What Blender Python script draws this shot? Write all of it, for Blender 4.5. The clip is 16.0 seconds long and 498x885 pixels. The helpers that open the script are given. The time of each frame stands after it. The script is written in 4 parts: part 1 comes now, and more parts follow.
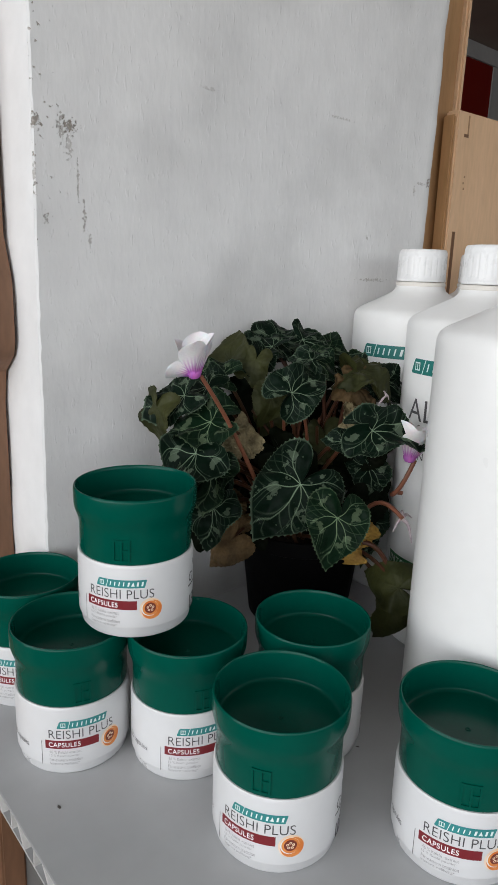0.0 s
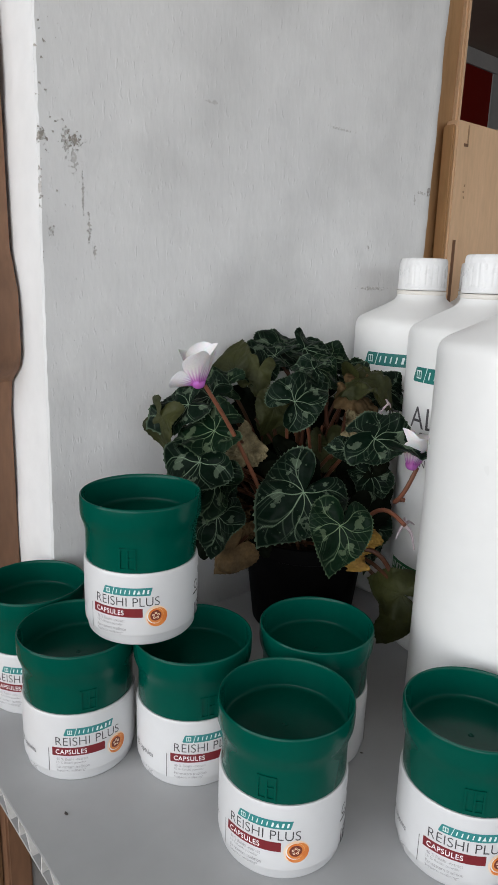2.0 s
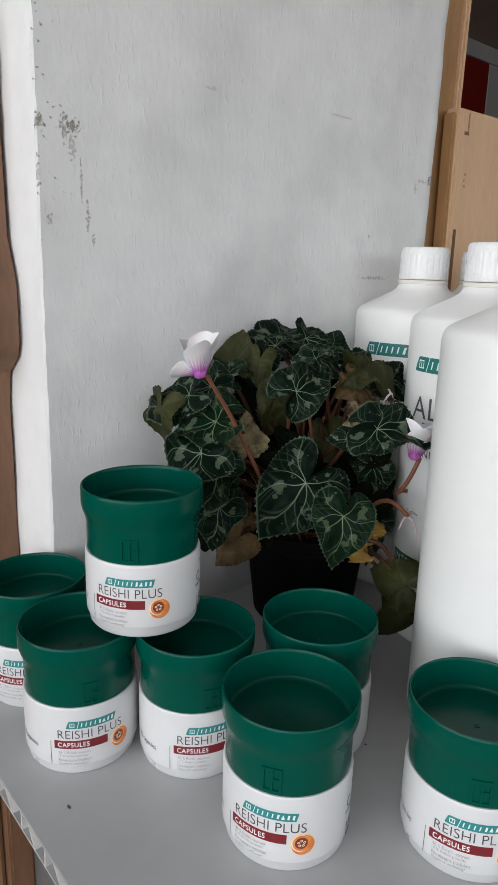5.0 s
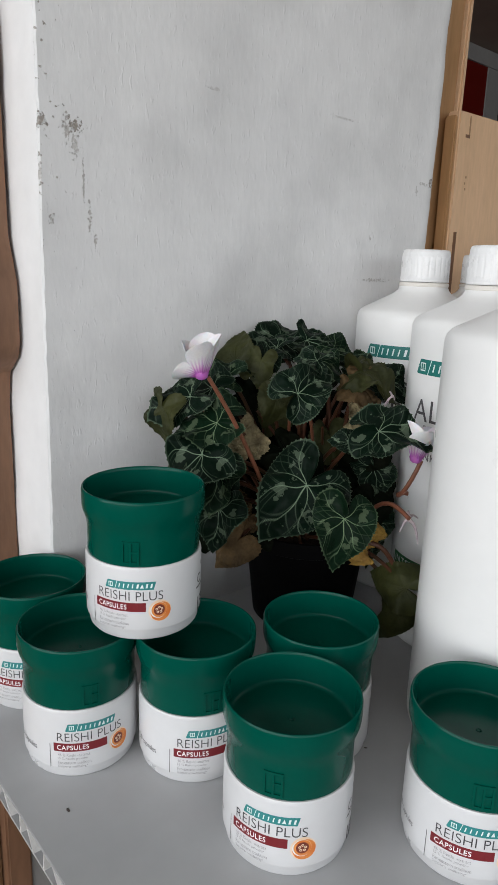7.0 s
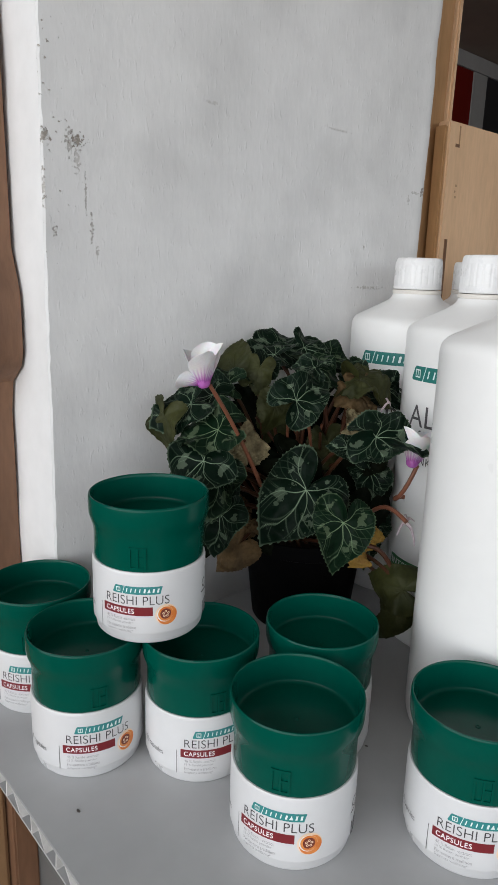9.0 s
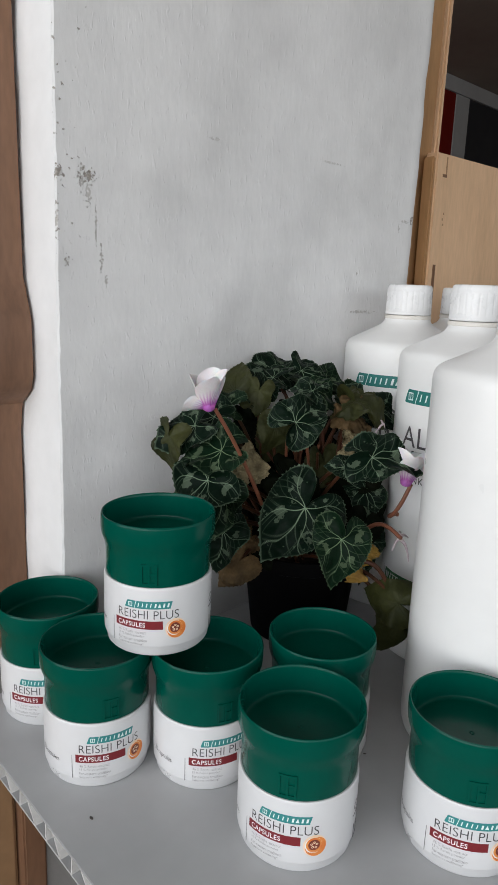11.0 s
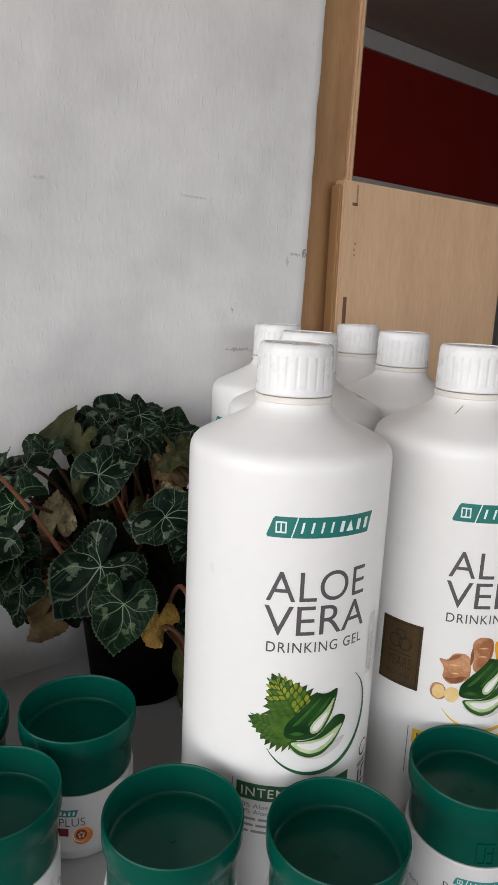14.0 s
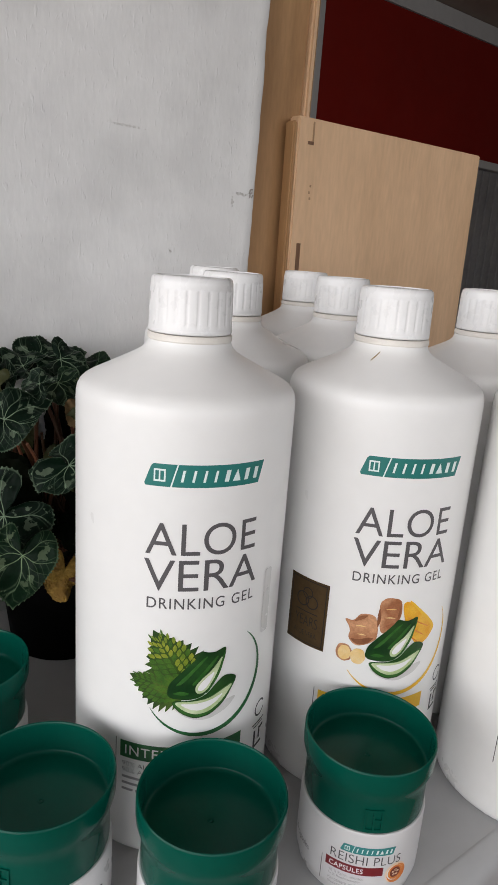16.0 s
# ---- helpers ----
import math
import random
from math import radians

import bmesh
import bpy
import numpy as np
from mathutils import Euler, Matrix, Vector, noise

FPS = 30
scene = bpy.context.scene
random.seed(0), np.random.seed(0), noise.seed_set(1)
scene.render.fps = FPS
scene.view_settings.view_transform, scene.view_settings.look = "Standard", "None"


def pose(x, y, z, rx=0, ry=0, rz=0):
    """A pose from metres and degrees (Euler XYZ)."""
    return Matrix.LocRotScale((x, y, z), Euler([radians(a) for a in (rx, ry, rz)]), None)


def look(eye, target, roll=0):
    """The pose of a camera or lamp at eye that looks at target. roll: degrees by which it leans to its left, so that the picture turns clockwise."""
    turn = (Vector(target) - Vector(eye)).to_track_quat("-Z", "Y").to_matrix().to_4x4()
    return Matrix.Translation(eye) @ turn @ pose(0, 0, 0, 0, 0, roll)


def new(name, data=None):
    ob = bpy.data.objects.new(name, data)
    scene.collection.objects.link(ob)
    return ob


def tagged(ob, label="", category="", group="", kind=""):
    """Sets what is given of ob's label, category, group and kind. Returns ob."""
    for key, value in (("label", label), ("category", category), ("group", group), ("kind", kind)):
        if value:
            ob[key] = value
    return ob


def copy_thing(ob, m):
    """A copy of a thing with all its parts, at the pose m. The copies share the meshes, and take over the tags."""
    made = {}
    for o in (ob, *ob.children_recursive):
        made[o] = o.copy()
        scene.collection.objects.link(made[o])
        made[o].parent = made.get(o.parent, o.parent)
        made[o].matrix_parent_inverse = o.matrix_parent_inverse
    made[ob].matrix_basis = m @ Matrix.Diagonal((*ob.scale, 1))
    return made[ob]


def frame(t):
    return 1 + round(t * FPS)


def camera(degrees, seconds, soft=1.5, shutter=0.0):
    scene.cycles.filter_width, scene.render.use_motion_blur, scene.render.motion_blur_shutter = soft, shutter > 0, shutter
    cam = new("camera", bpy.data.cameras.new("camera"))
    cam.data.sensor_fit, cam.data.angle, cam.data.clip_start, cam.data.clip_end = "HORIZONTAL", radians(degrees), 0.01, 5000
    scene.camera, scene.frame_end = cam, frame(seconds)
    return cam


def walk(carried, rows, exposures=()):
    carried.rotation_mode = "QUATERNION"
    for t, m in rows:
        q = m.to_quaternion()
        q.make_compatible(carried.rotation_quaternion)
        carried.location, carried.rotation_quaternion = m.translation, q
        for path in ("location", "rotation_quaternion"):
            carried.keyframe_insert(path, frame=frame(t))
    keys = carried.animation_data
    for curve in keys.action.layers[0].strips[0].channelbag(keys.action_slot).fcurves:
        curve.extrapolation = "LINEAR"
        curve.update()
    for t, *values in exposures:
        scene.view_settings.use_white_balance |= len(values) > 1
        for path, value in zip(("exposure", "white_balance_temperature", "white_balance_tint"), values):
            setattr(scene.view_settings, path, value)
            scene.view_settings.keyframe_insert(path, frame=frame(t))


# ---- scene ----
# World axes: x runs along the plastered pier, y into it, z up; SILL is the height of the window board above the floor.
SILL = 0.9
cam = camera(40.83, 16.0)
ROWS = [
    (0.0, -0.1393, -0.3358, 0.2172, 75.73, -1.97, -39.62),
    (0.5, -0.1390, -0.3362, 0.2188, 75.98, -1.85, -40.00),
    (1.0, -0.1393, -0.3377, 0.2170, 75.81, -1.87, -39.49),
    (1.5, -0.1390, -0.3380, 0.2173, 75.97, -1.82, -39.82),
    (2.0, -0.1419, -0.3377, 0.2194, 76.22, -1.70, -39.50),
    (2.5, -0.1398, -0.3372, 0.2177, 76.01, -1.44, -39.33),
    (3.0, -0.1388, -0.3353, 0.2172, 75.78, -1.47, -39.27),
    (3.5, -0.1389, -0.3355, 0.2169, 75.98, -1.59, -39.52),
    (4.0, -0.1397, -0.3337, 0.2166, 75.64, -1.50, -39.73),
    (6.5, -0.1442, -0.3341, 0.2182, 75.76, -1.83, -40.07),
    (7.0, -0.1432, -0.3314, 0.2172, 75.75, -1.97, -40.04),
    (7.5, -0.1441, -0.3305, 0.2171, 75.85, -1.90, -40.20),
    (8.0, -0.1508, -0.3308, 0.2205, 75.73, -2.35, -41.15),
    (8.5, -0.1547, -0.3329, 0.2221, 76.10, -1.77, -41.37),
    (9.0, -0.1522, -0.3330, 0.2211, 75.97, -1.75, -41.00),
    (11.5, -0.1711, -0.3389, 0.2293, 77.38, -2.26, -42.83),
    (12.0, -0.1623, -0.3359, 0.2291, 76.89, -2.60, -43.46),
    (12.5, -0.1411, -0.3531, 0.2361, 77.03, -0.60, -40.56),
    (13.0, -0.0932, -0.3731, 0.2453, 76.07, -1.80, -38.31),
    (13.5, -0.0450, -0.3979, 0.2455, 75.64, -1.30, -37.44),
    (14.0, -0.0423, -0.4081, 0.2548, 77.59, -2.57, -36.81),
    (14.5, -0.0432, -0.3971, 0.2561, 77.17, -3.61, -36.78),
    (15.0, -0.0250, -0.4018, 0.2491, 76.18, -2.89, -35.37),
    (15.5, -0.0099, -0.4117, 0.2451, 74.57, -3.53, -36.20),
    (16.0, 0.0023, -0.4181, 0.2460, 74.24, -3.99, -36.94),
]
walk(cam, [(t, pose(x, y, SILL + z, rx, ry, rz)) for t, x, y, z, rx, ry, rz in ROWS], [(0.0, -0.62, 6410, 7.5), (12.0, -0.62, 6410, 7.5), (13.5, -0.57, 6570, 9.5), (16.0, -0.61, 6640, 10.5)])

# ---- light ----
world = bpy.data.worlds.new("sky")
scene.world = world
world.use_nodes = True
sky = world.node_tree.nodes.new("ShaderNodeTexSky")
sky.sky_type, sky.sun_disc = "NISHITA", False
sky.sun_elevation, sky.sun_rotation = radians(35), radians(250)
background = world.node_tree.nodes["Background"]
world.node_tree.links.new(sky.outputs[0], background.inputs[0])
background.inputs[1].default_value = 0.1


def area_lamp(name, eye, target, wide, high, watts, colour):
    data = bpy.data.lights.new(name, "AREA")
    data.shape, data.size, data.size_y, data.energy, data.color = "RECTANGLE", wide, high, watts, colour
    ob = new(name, data)
    ob.matrix_world = look(eye, target)
    return ob


area_lamp("window_daylight", (-1.58, -0.90, SILL + 0.52), (0.0, -0.90, SILL + 0.32), 3.0, 1.20, 62, (0.966, 0.967, 1.0))
# Added fill from behind the camera; it stands for no known window.
area_lamp("back_fill", (0.20, -2.35, SILL + 0.62), (0.20, 0.0, SILL + 0.2), 3.2, 0.7, 24, (0.966, 0.967, 1.0))


# ---- materials ----
def links_of(m):
    return m.node_tree.nodes, m.node_tree.links


def material(name, colour, rough=0.5, second=None, scale=30.0, amount=0.5, fine=0.08, bump=0.0, bump_scale=300.0, stretch=(1, 1, 1), metal=0.0, coat=0.0, rough_var=0.08, sub=0.0, gloss=0.5):
    """A surface with colour that drifts at two scales, uneven gloss and a fine relief."""
    m = bpy.data.materials.new(name)
    m.use_nodes = True
    n, l = links_of(m)
    b = n["Principled BSDF"]
    b.inputs["Metallic"].default_value = metal
    b.inputs["Coat Weight"].default_value = coat
    b.inputs["Specular IOR Level"].default_value = gloss
    if sub:
        b.inputs["Subsurface Weight"].default_value = sub
        b.inputs["Subsurface Scale"].default_value = 0.004
    co = n.new("ShaderNodeTexCoord")
    mp = n.new("ShaderNodeMapping")
    mp.inputs["Scale"].default_value = stretch
    l.new(co.outputs["Object"], mp.inputs["Vector"])

    def noise_at(k, detail=4.0):
        t = n.new("ShaderNodeTexNoise")
        t.inputs["Scale"].default_value = k
        t.inputs["Detail"].default_value = detail
        l.new(mp.outputs["Vector"], t.inputs["Vector"])
        return t.outputs["Fac"]

    def blend(kind, fac, a, c):
        x = n.new("ShaderNodeMix")
        x.data_type, x.blend_type = "RGBA", kind
        for sock, v in ((x.inputs[0], fac), (x.inputs[6], a), (x.inputs[7], c)):
            if isinstance(v, (int, float)):
                sock.default_value = v
            elif isinstance(v, tuple):
                sock.default_value = (*v[:3], 1)
            else:
                l.new(v, sock)
        return x.outputs[2]

    def ramp(fac, lo, hi, a=0.0, c=1.0):
        r = n.new("ShaderNodeMapRange")
        r.inputs[1].default_value, r.inputs[2].default_value, r.inputs[3].default_value, r.inputs[4].default_value = lo, hi, a, c
        l.new(fac, r.inputs[0])
        return r.outputs[0]

    second = second or tuple(min(1, c * 0.9) for c in colour)
    big = ramp(noise_at(scale), 0.35, 0.68, 0.0, amount)
    base = blend("MIX", big, colour, second)
    if fine:
        small = ramp(noise_at(scale * 9, 6.0), 0.3, 0.7, 1.0 - fine, 1.0)
        comb = n.new("ShaderNodeCombineColor")
        for k in range(3):
            l.new(small, comb.inputs[k])
        base = blend("MULTIPLY", 1.0, base, comb.outputs[0])
    l.new(base, b.inputs["Base Color"])
    l.new(ramp(noise_at(scale * 2.3), 0.3, 0.7, max(0.02, rough - rough_var), min(1, rough + rough_var)), b.inputs["Roughness"])
    if bump:
        bn = n.new("ShaderNodeBump")
        bn.inputs["Strength"].default_value, bn.inputs["Distance"].default_value = 1.0, bump
        l.new(noise_at(bump_scale, 5.0), bn.inputs["Height"])
        l.new(bn.outputs["Normal"], b.inputs["Normal"])
    m["tools"] = 1
    return m, (n, l, b, mp, noise_at, blend, ramp, base)


def simple(*a, **k):
    return material(*a, **k)[0]


WHITE_JAR = simple("white_jar_plastic", (0.66, 0.66, 0.665), 0.34, (0.63, 0.63, 0.635), 25, 0.5, 0.02, 0.00002, 900)
GREEN_CAP = simple("green_cap_plastic", (0.0005, 0.070, 0.048), 0.22, (0.0005, 0.064, 0.044), 40, 0.6, 0.06, rough_var=0.02, gloss=0.13)
WHITE_BOTTLE = simple("white_bottle_plastic", (0.83, 0.83, 0.82), 0.29, (0.81, 0.81, 0.80), 14, 0.6, 0.02, rough_var=0.02, gloss=0.4)
WHITE_LID = simple("white_lid_plastic", (0.80, 0.80, 0.80), 0.3, (0.76, 0.76, 0.76), 60, 0.5, 0.02)
LID_RING = simple("cream_ring_plastic", (0.78, 0.75, 0.70), 0.4, (0.70, 0.66, 0.60), 120, 0.6, 0.05)
TEAL = simple("teal_print", (0.012, 0.175, 0.155), 0.45, fine=0.04)
PALE = simple("pale_print", (0.75, 0.86, 0.84), 0.45, fine=0.03)
INK = simple("dark_grey_print", (0.055, 0.052, 0.056), 0.5, fine=0.05)
GREY_INK = simple("grey_print", (0.095, 0.09, 0.095), 0.5, fine=0.05)
SMALL_INK = simple("fine_grey_print", (0.30, 0.29, 0.30), 0.5, fine=0.05)
MAROON = simple("maroon_print", (0.19, 0.012, 0.018), 0.45, (0.15, 0.01, 0.015), 80, 0.5, 0.05)
ORANGE = simple("orange_print", (0.66, 0.17, 0.03), 0.45, (0.78, 0.33, 0.09), 220, 0.9, 0.05)
JAR_TEAL = simple("pale_teal_print", (0.030, 0.235, 0.235), 0.45, fine=0.04)
PEACH = simple("peach_print", (0.85, 0.62, 0.42), 0.45, (0.86, 0.72, 0.58), 220, 0.8, 0.05)
RUST = simple("rust_print", (0.15, 0.020, 0.010), 0.5, (0.28, 0.06, 0.025), 900, 0.8, 0.1)
STRIP = simple("faint_grey_strip", (0.66, 0.66, 0.65), 0.25, fine=0.03)
PRINT_WHITE = simple("white_print", (0.84, 0.84, 0.84), 0.45, fine=0.02)
LEAF_GREEN_PRINT = simple("bottle_green_print", (0.015, 0.10, 0.035), 0.45, (0.03, 0.16, 0.05), 120, 0.8, 0.1)
NETTLE_PRINT = simple("nettle_print", (0.016, 0.060, 0.006), 0.5, (0.05, 0.12, 0.010), 150, 1.0, 0.4)
NETTLE_MID = simple("green_nettle_print", (0.032, 0.110, 0.010), 0.5, (0.075, 0.18, 0.014), 220, 1.0, 0.3)
NETTLE_LIGHT = simple("yellow_nettle_print", (0.13, 0.22, 0.016), 0.5, (0.36, 0.38, 0.035), 200, 1.0, 0.25)
ALOE_SKIN = simple("aloe_skin_print", (0.006, 0.040, 0.008), 0.4, (0.025, 0.10, 0.018), 90, 0.9, 0.2)
ALOE_SHEEN = simple("bright_aloe_print", (0.022, 0.105, 0.016), 0.4, (0.05, 0.17, 0.03), 160, 0.9, 0.2)
PRINT_SHADOW = simple("pale_grey_print", (0.60, 0.60, 0.58), 0.45, (0.68, 0.68, 0.66), 160, 0.8, 0.05)
ALOE_FLESH = simple("aloe_flesh_print", (0.40, 0.52, 0.24), 0.4, (0.66, 0.74, 0.50), 150, 0.9, 0.1)
GINGER_PRINT = simple("ginger_print", (0.36, 0.13, 0.055), 0.5, (0.72, 0.38, 0.20), 150, 1.0, 0.25)
GINGER_SHADE = simple("shaded_ginger_print", (0.22, 0.075, 0.03), 0.5, (0.36, 0.14, 0.06), 200, 0.9, 0.2)
YELLOW_PRINT = simple("yellow_print", (0.82, 0.46, 0.02), 0.45, (0.85, 0.56, 0.06), 90, 0.7, 0.08)
ORANGE_FLESH = simple("orange_flesh_print", (0.80, 0.36, 0.012), 0.45, (0.86, 0.50, 0.05), 160, 1.0, 0.12)
GOLD_PRINT = simple("dull_gold_foil", (0.105, 0.062, 0.022), 0.42, (0.065, 0.038, 0.014), 70, 0.8, 0.15, metal=0.5)
GOLD_DARK = simple("dark_foil_print", (0.010, 0.007, 0.004), 0.5, fine=0.1)
PVC = simple("white_hollow_board", (0.47, 0.475, 0.48), 0.30, (0.42, 0.425, 0.43), 9, 0.7, 0.05, rough_var=0.02, gloss=0.4)
PVC_CUT = simple("sawn_board_edge", (0.74, 0.73, 0.71), 0.6, (0.60, 0.58, 0.55), 70, 0.6, 0.12)
NETTLE_DARK = simple("dark_nettle_print", (0.012, 0.050, 0.008), 0.5, (0.09, 0.16, 0.018), 110, 1.0, 0.45)
GINGER_LIGHT = simple("cut_ginger_print", (0.80, 0.52, 0.18), 0.5, (0.85, 0.66, 0.36), 200, 0.9, 0.1)
GRIME = simple("dark_grime", (0.06, 0.05, 0.045), 0.8, (0.12, 0.10, 0.09), 200, 0.8, 0.2)
PLY = simple("pale_plywood", (0.78, 0.525, 0.325), 0.55, (0.68, 0.445, 0.265), 6, 0.9, 0.12, 0.00006, 300, (6, 6, 1))
PLY_POST = simple("ochre_plywood", (0.52, 0.30, 0.14), 0.55, (0.37, 0.20, 0.085), 7, 0.9, 0.15, 0.00006, 300, (6, 6, 1))
PLY_EDGE = simple("cut_plywood_edge", (0.45, 0.28, 0.16), 0.7, (0.30, 0.18, 0.09), 90, 0.8, 0.2, stretch=(4, 4, 0.4))
BROWN_WOOD = simple("brown_wood", (0.24, 0.125, 0.07), 0.55, (0.15, 0.075, 0.04), 8, 0.9, 0.2, 0.00008, 220, (5, 5, 1))
CARD = simple("tan_board", (0.34, 0.20, 0.10), 0.7, (0.26, 0.15, 0.07), 12, 0.8, 0.15)
RED_PAINT = simple("dark_red_paint", (0.270, 0.0080, 0.0025), 0.6, (0.235, 0.0070, 0.0025), 3, 0.7, 0.06)
DARK_PANEL = simple("charcoal_panel", (0.045, 0.046, 0.052), 0.5, (0.055, 0.056, 0.062), 3, 0.6, 0.06)
PALE_TRIM = simple("pale_trim_paint", (0.66, 0.67, 0.67), 0.6, (0.58, 0.59, 0.59), 4, 0.7, 0.05)
GREY_CLAD = simple("grey_cladding", (0.36, 0.36, 0.37), 0.6, (0.26, 0.26, 0.27), 5, 0.7, 0.1)
ROOM_PAINT = simple("room_wall_paint", (0.27, 0.26, 0.25), 0.8, (0.22, 0.215, 0.205), 2, 0.7, 0.06, 0.0004, 120)
CEIL_PAINT = simple("dull_ceiling_paint", (0.40, 0.34, 0.29), 0.85, (0.34, 0.28, 0.24), 2, 0.8, 0.06)
FLOOR_WOOD = simple("brown_floor_boards", (0.24, 0.14, 0.08), 0.5, (0.17, 0.10, 0.055), 3, 0.8, 0.1, stretch=(1, 8, 1))
POT_BLACK = simple("black_pot_plastic", (0.0035, 0.0035, 0.0038), 0.6, (0.005, 0.0045, 0.0045), 40, 0.7, 0.1, gloss=0.03)
SOIL = simple("dark_soil", (0.022, 0.016, 0.012), 0.95, (0.05, 0.035, 0.025), 160, 0.9, 0.4, 0.001, 300, gloss=0.2)
STEM = simple("reddish_stem", (0.075, 0.026, 0.014), 0.5, (0.05, 0.028, 0.012), 60, 0.9, 0.15, gloss=0.2)
STEM_PALE = simple("flower_stem", (0.20, 0.070, 0.038), 0.5, (0.18, 0.07, 0.035), 60, 0.9, 0.15)
DRY = simple("withered_leaf", (0.15, 0.095, 0.042), 0.8, (0.045, 0.030, 0.014), 70, 0.9, 0.3, 0.0004, 300, gloss=0.2)
DRY_PALE = simple("bleached_leaf", (0.36, 0.30, 0.17), 0.8, (0.085, 0.068, 0.036), 80, 0.9, 0.25, 0.0004, 300, gloss=0.2)
YELLOWED = simple("yellowed_leaf", (0.34, 0.21, 0.04), 0.7, (0.20, 0.11, 0.03), 90, 0.9, 0.25, 0.0003, 300, gloss=0.2)
OLIVE = simple("leaf_underside", (0.042, 0.046, 0.012), 0.6, (0.016, 0.020, 0.006), 70, 0.8, 0.25, 0.0003, 260, gloss=0.2)
SHRIVEL = simple("shrivelled_petal", (0.70, 0.62, 0.64), 0.7, (0.45, 0.33, 0.38), 300, 0.8, 0.2)


def leaf_material(name, dark, pale):
    """Cyclamen leaf: dark blade, silver mottling and pale veins, from the mesh's own vein and mottle values."""
    m, (n, l, b, mp, noise_at, blend, ramp, base) = material(name, dark, 0.5, tuple(c * 0.6 for c in dark), 60, 0.8, 0.25, 0.0003, 420, gloss=0.07)
    vein, mottle = n.new("ShaderNodeAttribute"), n.new("ShaderNodeAttribute")
    vein.attribute_name, mottle.attribute_name = "vein", "mottle"
    patch = n.new("ShaderNodeMath")
    patch.operation = "ADD"
    l.new(mottle.outputs["Fac"], patch.inputs[0])
    l.new(ramp(noise_at(230, 4.0), 0.3, 0.7, -0.8, 0.8), patch.inputs[1])
    half = ramp(patch.outputs[0], 0.62, 0.76, 0.0, 0.85)
    one = blend("MIX", half, base, tuple(0.31 * c for c in pale))
    l.new(blend("MIX", vein.outputs["Fac"], one, pale), b.inputs["Base Color"])
    return m


# Leaf green taken almost to black: the plant's inner shade, put into the colour.
PAINTED_SHADE = simple("shaded_leaf", (0.0035, 0.0070, 0.0032), 0.6, (0.006, 0.006, 0.003), 60, 0.8, 0.3, gloss=0.04)
LEAVES = [leaf_material("dark_cyclamen_leaf", (0.0030, 0.0115, 0.0058), (0.24, 0.33, 0.22)), leaf_material("green_cyclamen_leaf", (0.0045, 0.0165, 0.0072), (0.21, 0.30, 0.17))]


def petal_material():
    m, (n, l, b, mp, noise_at, blend, ramp, base) = material("white_pink_petal", (0.82, 0.79, 0.80), 0.55, (0.76, 0.72, 0.74), 120, 0.6, 0.06, sub=0.2)
    flush = n.new("ShaderNodeAttribute")
    flush.attribute_name = "vein"
    l.new(blend("MIX", flush.outputs["Fac"], base, (0.42, 0.085, 0.42)), b.inputs["Base Color"])
    return m


PETAL = petal_material()


